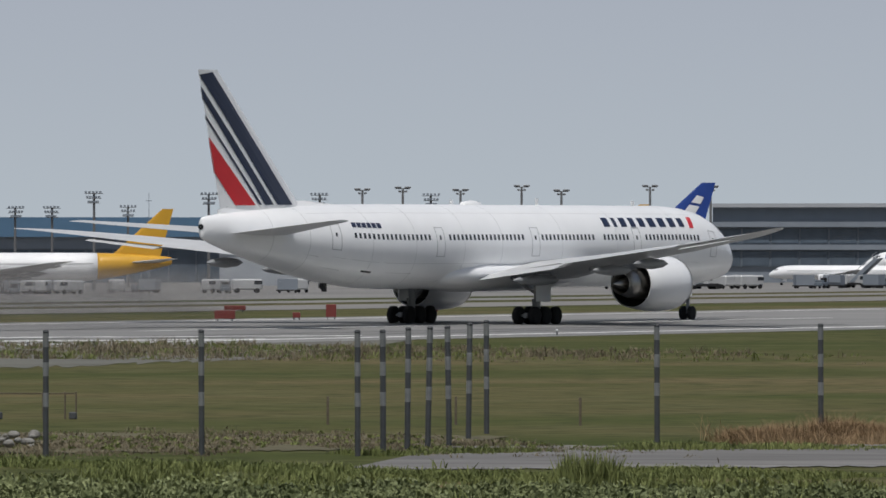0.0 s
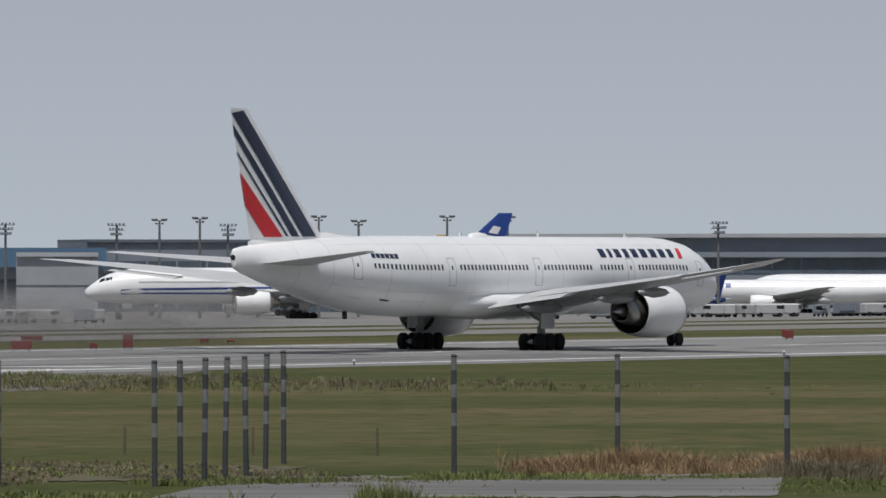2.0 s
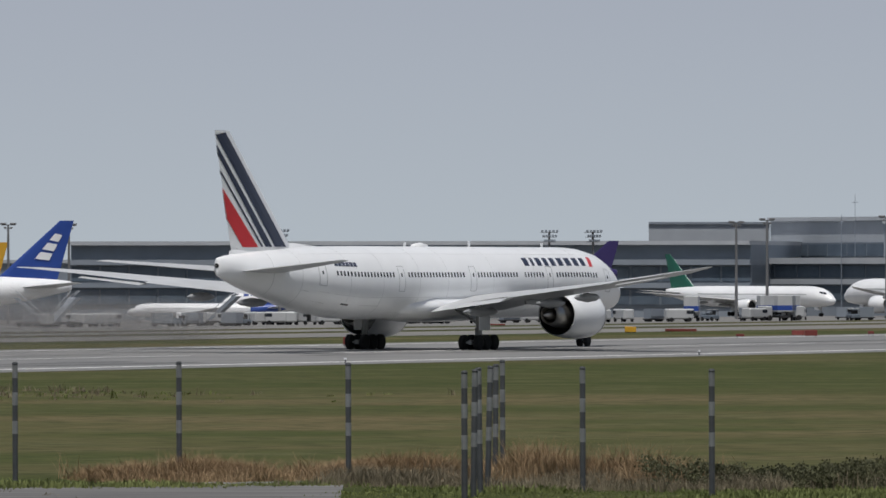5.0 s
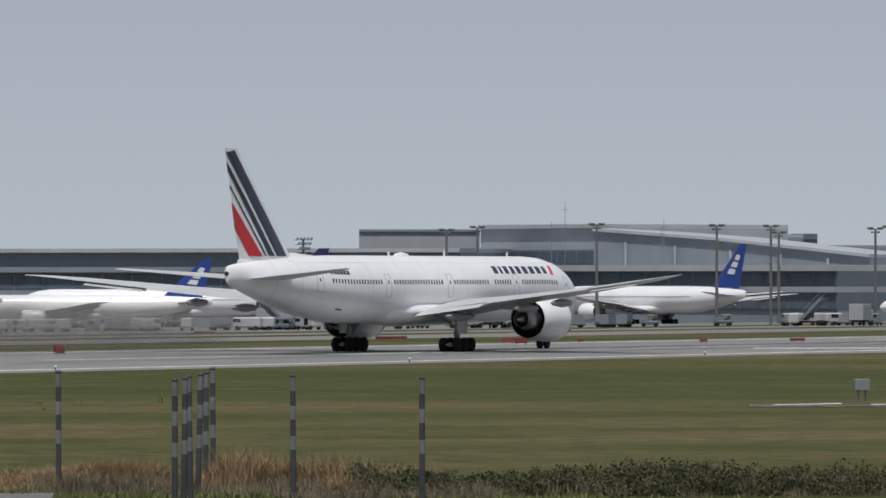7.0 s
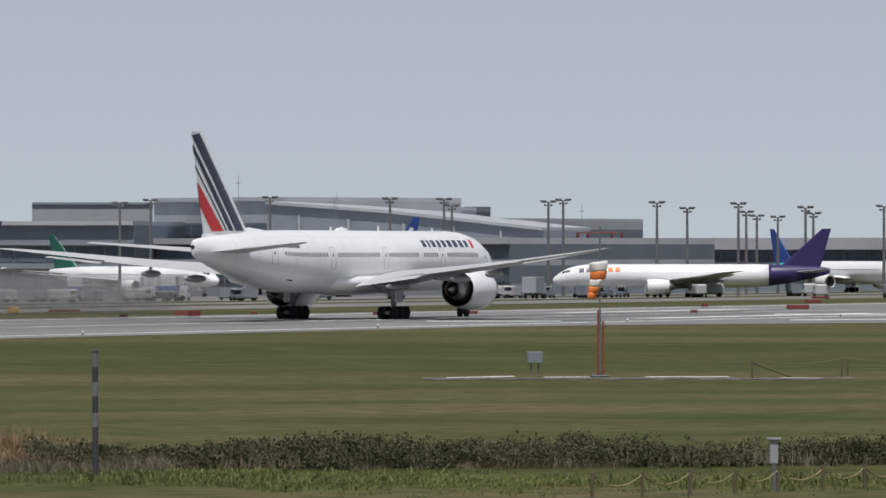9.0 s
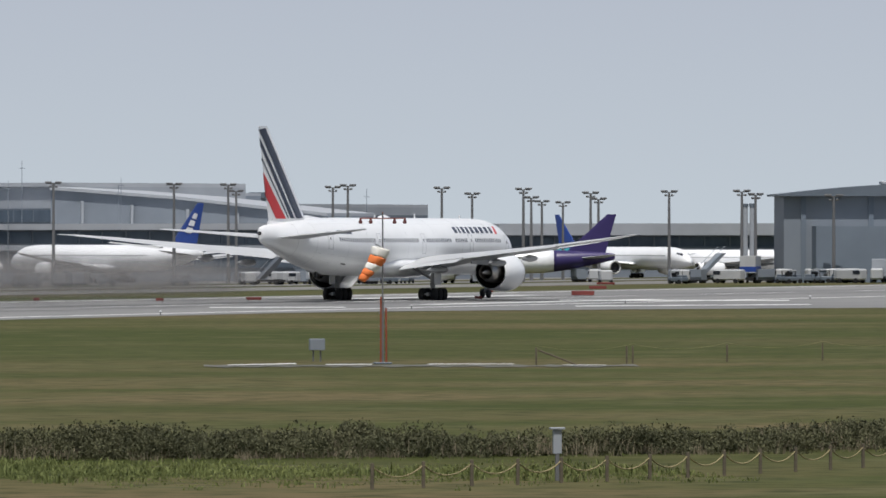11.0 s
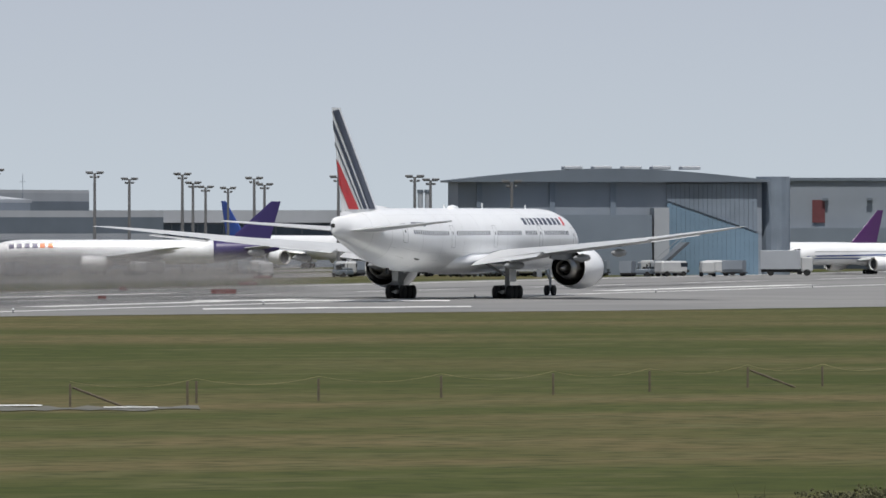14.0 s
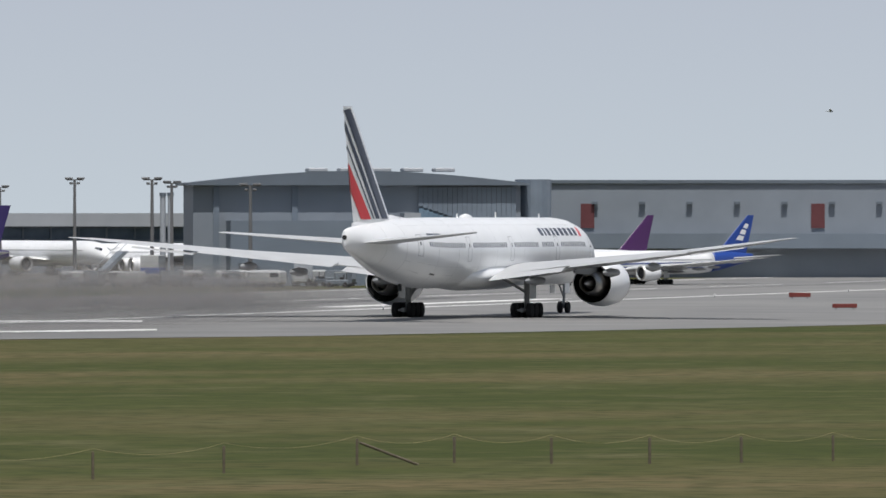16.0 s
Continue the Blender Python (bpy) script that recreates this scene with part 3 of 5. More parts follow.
# bars wider than their real paint: mirage shimmer is drawn in as white
for u, o, ln in ((250, -24, 90), (262, -20, 70), (700, -21, 70), (860, -23, 80), (760, 12, 60)):
    solo("runway_shimmer_bar", strip(u, u + ln, MID + o, MID + o + 3.2, 0.047), LINE, "white runway bar widened by painted mirage shimmer", "marking", "structure")
solo("taxiway", strip(-1500, 4200, 376, 420, 0.04, 100, 1.0), TAXI, "grey parallel taxiway beyond a grass strip", "taxiway", "structure")
solo("taxiway_outer", strip(-1500, 4200, 444, 472, 0.04, 100, 1.0), CONCRETE, "pale concrete outer taxiway", "taxiway", "structure")
solo("apron", strip(-1500, 4200, 500, 1150, 0.05), CONCRETE, "pale concrete parking apron", "apron", "structure")


def pave(name, corners, mat, label, category, lift=0.03, n=14, rough=1.5, seed=1):
    """A ragged-edged sheet between two lines."""
    rng = random.Random(seed)
    (a, b), (c, d) = corners
    a, b, c, d = [Vector((*p, 0)) for p in (a, b, c, d)]
    bm = bmesh.new()
    rows = []
    for i in range(n + 1):
        f = i / n
        p, q = a.lerp(b, f), c.lerp(d, f)
        w = (q - p).normalized()
        p, q = p + w * rng.uniform(-rough, rough), q + w * rng.uniform(-rough, rough)
        rows.append([bm.verts.new(p.lerp(q, j / 3) + Vector((0, 0, lift))) for j in range(4)])
    for r0, r1 in zip(rows, rows[1:]):
        for j in range(3):
            bm.faces.new((r0[j], r1[j], r1[j + 1], r0[j + 1]))
    bmesh.ops.recalc_face_normals(bm, faces=bm.faces)
    return solo(name, bm, mat, label, category, "structure")


pave("taxiway_stub", (((-27.02, 366.04), (-11.40, 402.73)), ((-34.22, 463.58), (-4.87, 481.43))), STUB, "weed-grown old asphalt beside the runway", "taxiway", 0.02, 40, 5)
pave("gravel_track", (((-4.70, 211.14), (13.77, 215.53)), ((-1.66, 234.61), (15.39, 238.10))), DIRT, "grey gravel service track through weeds", "track", 0.03, 70, 0.8, 3)
pave("earth_bank", (((-16.43, 227.27), (-2.35, 232.15)), ((-18.21, 251.78), (0.12, 246.34))), EARTH, "brown earth bank with thin grass", "bank", 0.03, 60, 1.0, 5)
# worn white markings and mirage glints, both laid as flat white paint
for k, quad in enumerate(((((-33.17, 458.79), (-15.08, 469.87)), ((-33.45, 462.62), (-15.17, 472.63))), (((-34.42, 476.02), (-9.35, 486.67)), ((-34.61, 478.59), (-9.39, 488.82))), (((150.0, 714.0), (177.0, 728.0)), ((151.5, 722.0), (178.5, 735.0))), (((162.0, 780.0), (186.0, 775.0)), ((164.0, 789.0), (188.0, 784.0))), (((113.0, 708.0), (126.0, 707.0)), ((114.0, 715.0), (127.0, 714.0))))):
    pave("runway_marking_glint", quad, LINE, "broad worn white runway marking with mirage glint painted in", "marking", 0.055, 20, 0.8, 30 + k)
pave("windsock_pad", (((61.5, 387.0), (84.0, 383.5)), ((62.5, 393.0), (85.0, 389.0))), STUB, "weedy gravel pad round the windsock", "pad", 0.03, 40, 2.0, 6)
for k, quad in enumerate(((((63.3, 389.8), (67.6, 393.5)), ((63.5, 391.6), (67.8, 395.6))), (((68.7, 390.6), (71.2, 390.8)), ((68.9, 392.4), (71.4, 392.6))), (((74.2, 390.8), (78.7, 390.2)), ((74.4, 392.6), (78.9, 392.0))), (((80.6, 386.6), (82.8, 386.2)), ((80.8, 388.0), (83.0, 387.6))))):
    pave("white_kerb", quad, LINE, "white painted kerb stones by the windsock", "kerb", 0.06, 8, 0.1, 7 + k)


# ---- vegetation of the near ground ----
def tufts(name, place, count, mat, label, category, tall=(0.5, 1.1), wide=0.03, blades=7, lean=0.35, seed=2):
    """Blades of grass in tufts; place(rng) gives the foot of a tuft."""
    rng = random.Random(seed)
    verts, faces = [], []
    for _ in range(count):
        x, y, z, s = place(rng)
        for _ in range(blades):
            a, h = rng.uniform(0, 6.28), rng.uniform(*tall) * s
            lx, ly = math.cos(a) * h * lean * rng.random(), math.sin(a) * h * lean * rng.random()
            b = rng.uniform(0, 3.14)
            wx, wy = math.cos(b) * wide, math.sin(b) * wide
            px, py = x + rng.uniform(-0.25, 0.25), y + rng.uniform(-0.25, 0.25)
            k = len(verts)
            verts += [(px - wx, py - wy, z - 0.05), (px + wx, py + wy, z - 0.05), (px + lx * 0.4 + wx * 0.7, py + ly * 0.4 + wy * 0.7, z + h * 0.6), (px + lx * 0.4 - wx * 0.7, py + ly * 0.4 - wy * 0.7, z + h * 0.6), (px + lx, py + ly, z + h)]
            faces += [(k, k + 1, k + 2, k + 3), (k + 3, k + 2, k + 4)]
    me = bpy.data.meshes.new(name)
    me.from_pydata(verts, [], faces)
    me.materials.append(mat)
    return tagged(new(name, me), label, category, "", "stuff")


def clumps(name, place, count, mat, label, category, leaf=0.14, per=26, size=0.55, seed=3):
    """Leaf clumps: many small leaves in uneven balls."""
    rng = random.Random(seed)
    verts, faces = [], []
    for _ in range(count):
        x, y, z, s = place(rng)
        for _ in range(per):
            v = Vector((rng.gauss(0, 1), rng.gauss(0, 1), rng.gauss(0, 1))).normalized() * (size * s * rng.uniform(0.5, 1))
            v.z *= 0.8
            q = Euler((rng.uniform(0, 6.3), rng.uniform(0, 6.3), rng.uniform(0, 6.3))).to_matrix()
            l_ = leaf * rng.uniform(0.6, 1.4)
            k = len(verts)
            for c in ((-l_, 0, 0), (0, -l_ * 0.6, 0), (l_, 0, 0), (0, l_ * 0.6, 0.03)):
                verts.append(tuple(Vector((x, y, z)) + v + q @ Vector(c)))
            faces.append((k, k + 1, k + 2, k + 3))
    me = bpy.data.meshes.new(name)
    me.from_pydata(verts, [], faces)
    me.materials.append(mat)
    return tagged(new(name, me), label, category, "", "stuff")


def along(points, spread, zmax=0.0, s=(0.7, 1.3), hump=0.0, scale=0.12):
    """A place somewhere along a polyline, spread across it."""
    pts = [Vector((*p, 0)) for p in points]
    lens = [(b - a).length for a, b in zip(pts, pts[1:])]

    def place(rng):
        d = rng.uniform(0, sum(lens))
        for a, b, ln in zip(pts, pts[1:], lens):
            if d <= ln:
                break
            d -= ln
        p = a.lerp(b, min(d / ln, 1))
        side = Vector((-(b - a).y, (b - a).x, 0)).normalized()
        p = p + side * rng.gauss(0, spread)
        g = min(max(0.5 + 1.2 * noise.noise(p * scale), 0.05), 1)
        return p.x, p.y, rng.uniform(0, zmax) * (1 - hump + hump * 1.6 * g), rng.uniform(*s) * (1 - hump + hump * 1.6 * g)
    return place


WEEDS = ((-14.61, 197.87), (-4.27, 191.96), (9.78, 182.60))
tufts("weeds", along(WEEDS, 3.0, s=(0.4, 1.2), hump=0.8, scale=0.25), 4600, WEED, "fresh green weeds on the near bank", "weeds", (0.12, 0.42), 0.03, 7, 0.9, 11)
clumps("leafy_weeds", along(((-13.81, 187.02), (-1.31, 184.79), (9.66, 180.38)), 2.4, 0.3, (0.4, 1.1), 0.7, 0.3), 2000, LEAFY, "broad-leaved green weeds along the bank", "weeds", 0.065, 44, 0.34, 12)
tufts("tall_grass_clump", along(((1.54, 190.36), (2.69, 190.37)), 0.4, s=(0.7, 1.1)), 130, WEED, "tall clump of bright green grass", "grass", (0.7, 1.2), 0.03, 8, 0.4, 13)
tufts("track_verge", along(((-15.71, 217.25), (-5.36, 212.14), (-2.06, 203.42), (8.91, 193.74)), 1.3, s=(0.3, 1.1), hump=0.7, scale=0.3), 2600, WEED, "rough green verge grass", "grass", (0.08, 0.3), 0.03, 7, 0.9, 14)
tufts("rough_verge", along(((15.31, 228.83), (24.76, 225.75), (31.21, 224.47), (27.97, 211.82), (47.66, 213.97)), 4.0, s=(0.3, 1.1), hump=0.8, scale=0.2), 3600, WEED, "rough green grass below the hedge", "grass", (0.04, 0.2), 0.03, 7, 0.8, 20)
BROWN = ((7.35, 238.46), (11.80, 239.72), (15.58, 241.77), (18.34, 239.5), (22.5, 236.0), (26.2, 233.5))
tufts("dry_grass", along(BROWN, 1.1, 0.06, (0.5, 1.2), 0.9, 0.4), 11000, STRAW, "dry brown tall grass tussocks", "grass", (0.15, 0.62), 0.012, 11, 1.3, 15)
tufts("dry_tussock", along(((19.5, 235.5), (22.5, 232.6), (26.2, 230.2)), 0.8, 0.1, (0.5, 1.2), 0.8, 0.5), 2200, STRAW, "dry orange-brown tussocks beside the hedge", "grass", (0.3, 0.95), 0.012, 11, 0.9, 27)
tufts("dry_reeds", along(((15.78, 236.58), (20.95, 232.25), (25.0, 229.2), (28.5, 228.2)), 1.3, 0.05, (0.5, 1.1), 0.6, 0.3), 4600, REED, "pale dead stalks among dry grass", "reeds", (0.15, 0.62), 0.012, 9, 1.0, 16)
HEDGE = ((24.5, 231.0), (28.5, 229.8), (35.3, 230.0), (42.4, 230.6), (49.6, 231.5), (57.0, 235.0), (66.0, 245.0), (78.0, 266.0), (92.0, 290.0), (108.0, 316.0))
clumps("hedge", along(HEDGE, 1.3, 0.72, (0.4, 0.9), 0.35, 0.16), 5600, LEAF, "dark green overgrown hedge along a ditch", "hedge", 0.047, 62, 0.5, 17)
tufts("hedge_grass", along(HEDGE, 1.6, 0.2, (0.4, 0.95), 0.6, 0.2), 3000, REED, "dry stalks growing through the hedge", "grass", (0.25, 0.75), 0.012, 7, 0.8, 18)
BANK = ((-17.23, 238.26), (-7.07, 237.07), (0.12, 239.69))
clumps("bank_scrub", along(BANK, 5.0, 0.05, (0.15, 0.5), 0.7, 0.3), 600, WEED, "low scrub on the earth bank", "scrub", 0.06, 20, 0.26, 19)
tufts("bank_grass", along(BANK, 6.0, s=(0.3, 1.0), hump=0.6, scale=0.25), 3600, REED, "thin dry grass on the earth bank", "grass", (0.05, 0.2), 0.025, 7, 1.0, 24)
tufts("track_edge_grass", along(((-4.35, 226.21), (1.87, 231.57), (6.17, 232.86), (13.24, 232.96), (14.30, 235.01)), 0.9, s=(0.2, 1.0), hump=0.8, scale=0.3), 1800, WEED, "sparse grass on the track's edge", "grass", (0.06, 0.25), 0.03, 7, 0.9, 21)
tufts("track_near_grass", along(((-3.04, 207.21), (9.44, 205.40), (2.43, 215.36)), 1.2, s=(0.2, 1.0), hump=0.8, scale=0.3), 1500, WEED, "sparse grass on the track's near edge", "grass", (0.05, 0.2), 0.03, 7, 0.9, 22)
STUBBLE = ((-31.0, 400.0), (-22.0, 425.0), (-8.0, 440.0))
tufts("stub_weeds", along(STUBBLE, 16.0, s=(0.3, 1.2), hump=0.8, scale=0.12), 2600, REED, "dry weeds growing through old asphalt", "weeds", (0.1, 0.45), 0.03, 8, 1.1, 25)
tufts("stub_grass", along(STUBBLE, 18.0, s=(0.3, 1.1), hump=0.8, scale=0.1), 1800, WEED, "green grass growing through old asphalt", "grass", (0.1, 0.35), 0.035, 8, 1.1, 26)
rng = random.Random(4)
for i in range(30):
    x, y = (-15.49, 233.87)
    bm = bmesh.new()
    bmesh.ops.create_icosphere(bm, subdivisions=2, radius=rng.uniform(0.07, 0.2))
    for v in bm.verts:
        v.co *= 1 + 0.5 * noise.noise(v.co * 4 + Vector((i * 3, 0, 0)))
        v.co.z *= 0.7
    solo("boulder", bm, STONE, "pale broken stone on the earth bank", "stone", "", pose(x + rng.uniform(-1.1, 0.7), y + rng.uniform(-2, 3), rng.uniform(0.05, 0.4)), "stone pile")


# ---- fence posts, stakes, rope fences ----
def fence_post():
    top = thing("fence_post", pose(*POSTS[0], 0), "dark metal post with pale bands, no wire", "post", "fence posts")
    part("shaft", rod(bmesh.new(), (0, 0, -0.3), (0, 0, 3.76), 0.09, 0.09, 10), POST, top)
    part("cap", rod(bmesh.new(), (0, 0, 3.76), (0, 0, 3.82), 0.11, 0.07, 10), POST, top)
    for z in (1.5, 2.42, 3.3):
        part("band", rod(bmesh.new(), (0, 0, z), (0, 0, z + 0.42), 0.093, 0.093, 10), POSTPALE, top)
    return top


POSTS = [(-13.86, 224.99), (-9.20, 226.17), (-4.44, 225.06), (-3.69, 226.22), (-3.03, 231.53), (-2.42, 233.98), (-1.76, 235.85), (-1.19, 243.62), (-0.61, 250.50), (4.91, 240.38), (10.22, 241.07), (15.43, 236.82),
         (17.65, 218.43), (18.18, 221.70), (18.71, 225.64), (19.28, 229.72), (19.92, 234.57), (21.06, 244.94), (22.02, 227.50), (25.33, 221.60)]
first = fence_post()
for i, p in enumerate(POSTS[1:]):
    leaning = (1.2, -0.9, 1.4, 1.1)[i % 4] if 2 <= i <= 7 or 11 <= i <= 16 else 0.2
    copy_thing(first, pose(*p, 0, 0, -leaning, i * 40))


def stake(p, h=1.1, stay=0, name="wooden_stake", label="weathered short wooden stake in the grass", group="field stakes"):
    top = thing(name, pose(*p, 0), label, "stake", group)
    part("shaft", boxes((-0.045, 0.045, -0.045, 0.045, -0.2, h), bevel=0.012), WOOD, top)
    if stay:
        part("stay", rod(bmesh.new(), (0.1, 0, h * 0.85), (stay, -0.3, 0.0), 0.05), WOOD, top)
    return top


for p in ((2.64, 260.83), (-6.23, 262.30), (-1.72, 262.34), (85.1, 391.9)):
    stake(p, 1.0)
rail = thing("low_rail", pose(-19.6, 270.2, 0), "low dark pipe rail on thin posts in the grass", "railing")
part("top_rail", rod(bmesh.new(), (-1.2, 0, 0.93), (4.05, 0, 0.93), 0.025), WOOD, rail)
for x in (-0.9, 1.05, 2.85, 3.65, 4.05):
    part("post", rod(bmesh.new(), (x, 0, -0.1), (x, 0, 1.0), 0.035), WOOD, rail)
for x in (1.25, 3.95):
    part("weight", boxes((x - 0.14, x + 0.14, -0.35, -0.05, 0, 0.26), bevel=0.03), POST, rail)
ROPED = [(79.8, 390.0, 2.2), (86, 394.5, 0), (92, 398, 0), (98.3, 402, 0), (104.3, 406, 0), (110, 411, 0), (116.5, 418, 2.2), (120.5, 419.5, 0), (123.6, 417.5, 0), (127, 416.5, 0), (130.6, 417, 0), (134.4, 418, 0), (138.2, 419, 0)]
for x, y, st in ROPED:
    stake((x, y), 0.95, st, "rope_fence_post", "weathered wooden rope fence post", "rope fence posts")


def sagging(a, b, sag, r=0.025, n=8):
    bm = bmesh.new()
    pts = [Vector(a).lerp(Vector(b), i / n) - Vector((0, 0, sag * 4 * (i / n) * (1 - i / n))) for i in range(n + 1)]
    for p, q in zip(pts, pts[1:]):
        rod(bm, p, q, r, r, 5)
    return bm


for a, b in zip(ROPED, ROPED[1:]):
    solo("rope", sagging((a[0], a[1], 1.05), (b[0], b[1], 1.05), 0.3, 0.007), ROPE, "thin sagging yellow rope between posts", "rope", group="field ropes")
NEAR = [(36.5, 200.1), (38.1, 201.2), (39.7, 202.6), (41.1, 203.2), (42.6, 204.6), (44.1, 205.6), (45.6, 206.9), (47.0, 208.3), (48.4, 209.8), (49.8, 211.3), (51.2, 212.8), (52.6, 214.3), (54.0, 216.0), (55.4, 217.8)]
for p in NEAR:
    stake(p, 0.72, 0, "rope_fence_post", "short dark rope fence post", "near rope posts")
for a, b in zip(NEAR, NEAR[1:]):
    solo("rope", sagging((*a, 0.62), (*b, 0.62), 0.3, 0.022), ROPE, "sagging yellow rope on short posts", "rope", group="near ropes")

# marker post by the hedge
x, y = (42.9, 206.6)
mk = thing("marker_post", pose(x, y, 0), "pale square marker post with a flat cap", "post")
part("shaft", boxes((-0.05, 0.05, -0.05, 0.05, -0.1, 1.1)), MASTGREY, mk)
part("plate", boxes((-0.12, 0.12, -0.06, 0.06, 0.75, 1.42), bevel=0.01), WALLPALE, mk)
part("cap", boxes((-0.2, 0.2, -0.12, 0.12, 1.42, 1.48), bevel=0.01), WALLPALE, mk)

# ---- windsock ----
ws = thing("windsock", pose(72.5, 395.2, 0), "orange and white windsock on a red lamp mast", "windsock")
part("mast", rod(rod(bmesh.new(), (0, 0, 0), (0, 0, 3.6), 0.07), (0, 0, 3.6), (0, 0, 8.05), 0.045), MASTGREY, ws)
for dx in (-0.1, 0.2):
    part("mast_leg", rod(bmesh.new(), (dx, 0, 0), (dx * 0.9, 0, 3.6 if dx < 0 else 3.0), 0.055), ORANGE, ws, "orange painted leg")
for z in (0.6, 1.3, 2.0, 2.7):
    part("rung", boxes((-0.2, 0.2, -0.03, 0.03, z, z + 0.05)), MASTGREY, ws)
part("base_plate", boxes((-0.45, 0.45, -0.45, 0.45, 0, 0.1), bevel=0.03), WALLDARK, ws)
bar = part("lamp_bar", rod(rod(bmesh.new(), (-1.25, 0, 7.78), (1.25, 0, 7.78), 0.03), (0, 0, 7.6), (0, 0, 8.1), 0.04), ORANGE, ws)
for x in (-1.2, -0.65, 0.65, 1.2):
    part("lamp", rod(rod(bmesh.new(), (x, 0, 7.56), (x, 0, 7.76), 0.12, 0.05), (x, 0, 7.5), (x, 0, 7.56), 0.09), BEACON, bar, "red lamp under the bar")
ends, r0 = [0, 0.5, 0.95, 1.35, 1.7, 2.05], [0.46, 0.43, 0.37, 0.31, 0.25, 0.19]
sock = part("sock", rod(bmesh.new(), (-0.42, 0, 0.02), (0.42, 0, 0.06), 0.03), MASTGREY, ws, "drooping striped cloth sock")
sock.matrix_basis = pose(-0.08, 0, 6.2, 0, 5, 0)
for i in range(5):
    n, rings = 20, []
    for f in (0, 0.2, 0.5, 0.8, 1):
        d, r = ends[i] + (ends[i + 1] - ends[i]) * f, r0[i] + (r0[i + 1] - r0[i]) * f + 0.03 * math.sin(math.pi * f)
        c = Vector((0.1 * math.sin(d * 2.1), 0, -d))
        tip = 0.3 * (1 - d / 2.05)
        rings.append([c + Vector((r * math.cos(2 * math.pi * j / n), r * math.sin(2 * math.pi * j / n), tip * r * math.cos(2 * math.pi * j / n))) * (1 + 0.05 * math.sin(5 * j + i)) for j in range(n)])
    part("sock_band", loft(rings), SOCKWHITE if i in (0, 2) else SOCKORANGE, sock, "white cloth band" if i in (0, 2) else "orange cloth band", True)
sg = thing("equipment_box", pose(70.4, 403.6, 0), "grey equipment box on a short stand", "box")
part("cabinet", boxes((-0.42, 0.42, -0.2, 0.2, 0.62, 1.25), bevel=0.03), WALLGREY, sg)
for dx in (-0.2, 0.2):
    part("leg", boxes((dx - 0.04, dx + 0.04, -0.04, 0.04, 0, 0.62)), MASTGREY, sg)


# ---- runway signs and edge lights ----
def marker_board(p, w, h, mat=SIGNRED, label="red runway marker board on short legs"):
    x, y = p
    z = ground_z(x, y)
    top = thing("marker_board", pose(x, y, z, 0, 0, -5), label, "sign", "runway marker boards")
    part("panel", boxes((-w / 2, w / 2, -0.12, 0.12, 0.2, h), bevel=0.03), mat, top)
    for dx in (-w * 0.35, w * 0.35):
        part("leg", boxes((dx - 0.04, dx + 0.04, -0.05, 0.05, 0, 0.2)), MASTGREY, top)
    return top


for p, w, h in (((-21.45, 571.14), 1.6, 0.85), ((-23.59, 651.67), 1.9, 0.6), ((-16.16, 578.64), 0.6, 0.6), ((-13.57, 582.46), 0.8, 1.2), ((-8.11, 620.08), 0.7, 0.5), ((-5.95, 624.42), 0.7, 0.4),
                    ((42.92, 656.25), 0.8, 0.9), ((89.31, 1053.22), 3.2, 0.35), ((89.63, 1056.47), 3.0, 0.4), ((43.06, 663.63), 0.6, 0.9), ((96.13, 752.56), 1.3, 0.8), ((90.37, 820.94), 3.5, 0.5), ((88.22, 746.75), 0.8, 0.45),
                    ((95.96, 761.77), 1.3, 0.7), ((105.19, 773.95), 0.6, 0.5), ((173.06, 874.03), 0.8, 0.6), ((224.95, 1050.29), 2.6, 0.5), ((199.21, 934.89), 2.2, 0.6), ((128.8, 778.0), 1.6, 0.5), ((117.2, 767.6), 0.8, 0.5), ((154.7, 787.2), 0.8, 0.5), ((176.0, 834.0), 2.6, 0.7), ((293.8, 934.4), 2.4, 0.7), ((269.5, 841.8), 2.4, 0.6)):
    marker_board(p, w, h)
for p in ((84.17, 813.54), (84.17, 816.92)):
    marker_board(p, 0.9, 0.8, YELLOW, "yellow runway marker board on short legs")
lamp0 = None
for u in range(300, 1300, 60):
    p = at(u, MID - 33.5)
    if lamp0 is None:
        lamp0 = thing("edge_light", Matrix.Translation(p), "small white runway edge light", "light", "runway edge lights")
        part("stem", rod(bmesh.new(), (0, 0, 0), (0, 0, 0.3), 0.06), MASTGREY, lamp0)
        part("lens", rod(bmesh.new(), (0, 0, 0.3), (0, 0, 0.42), 0.1, 0.06), LETTER, lamp0)
    else:
        copy_thing(lamp0, Matrix.Translation(p))


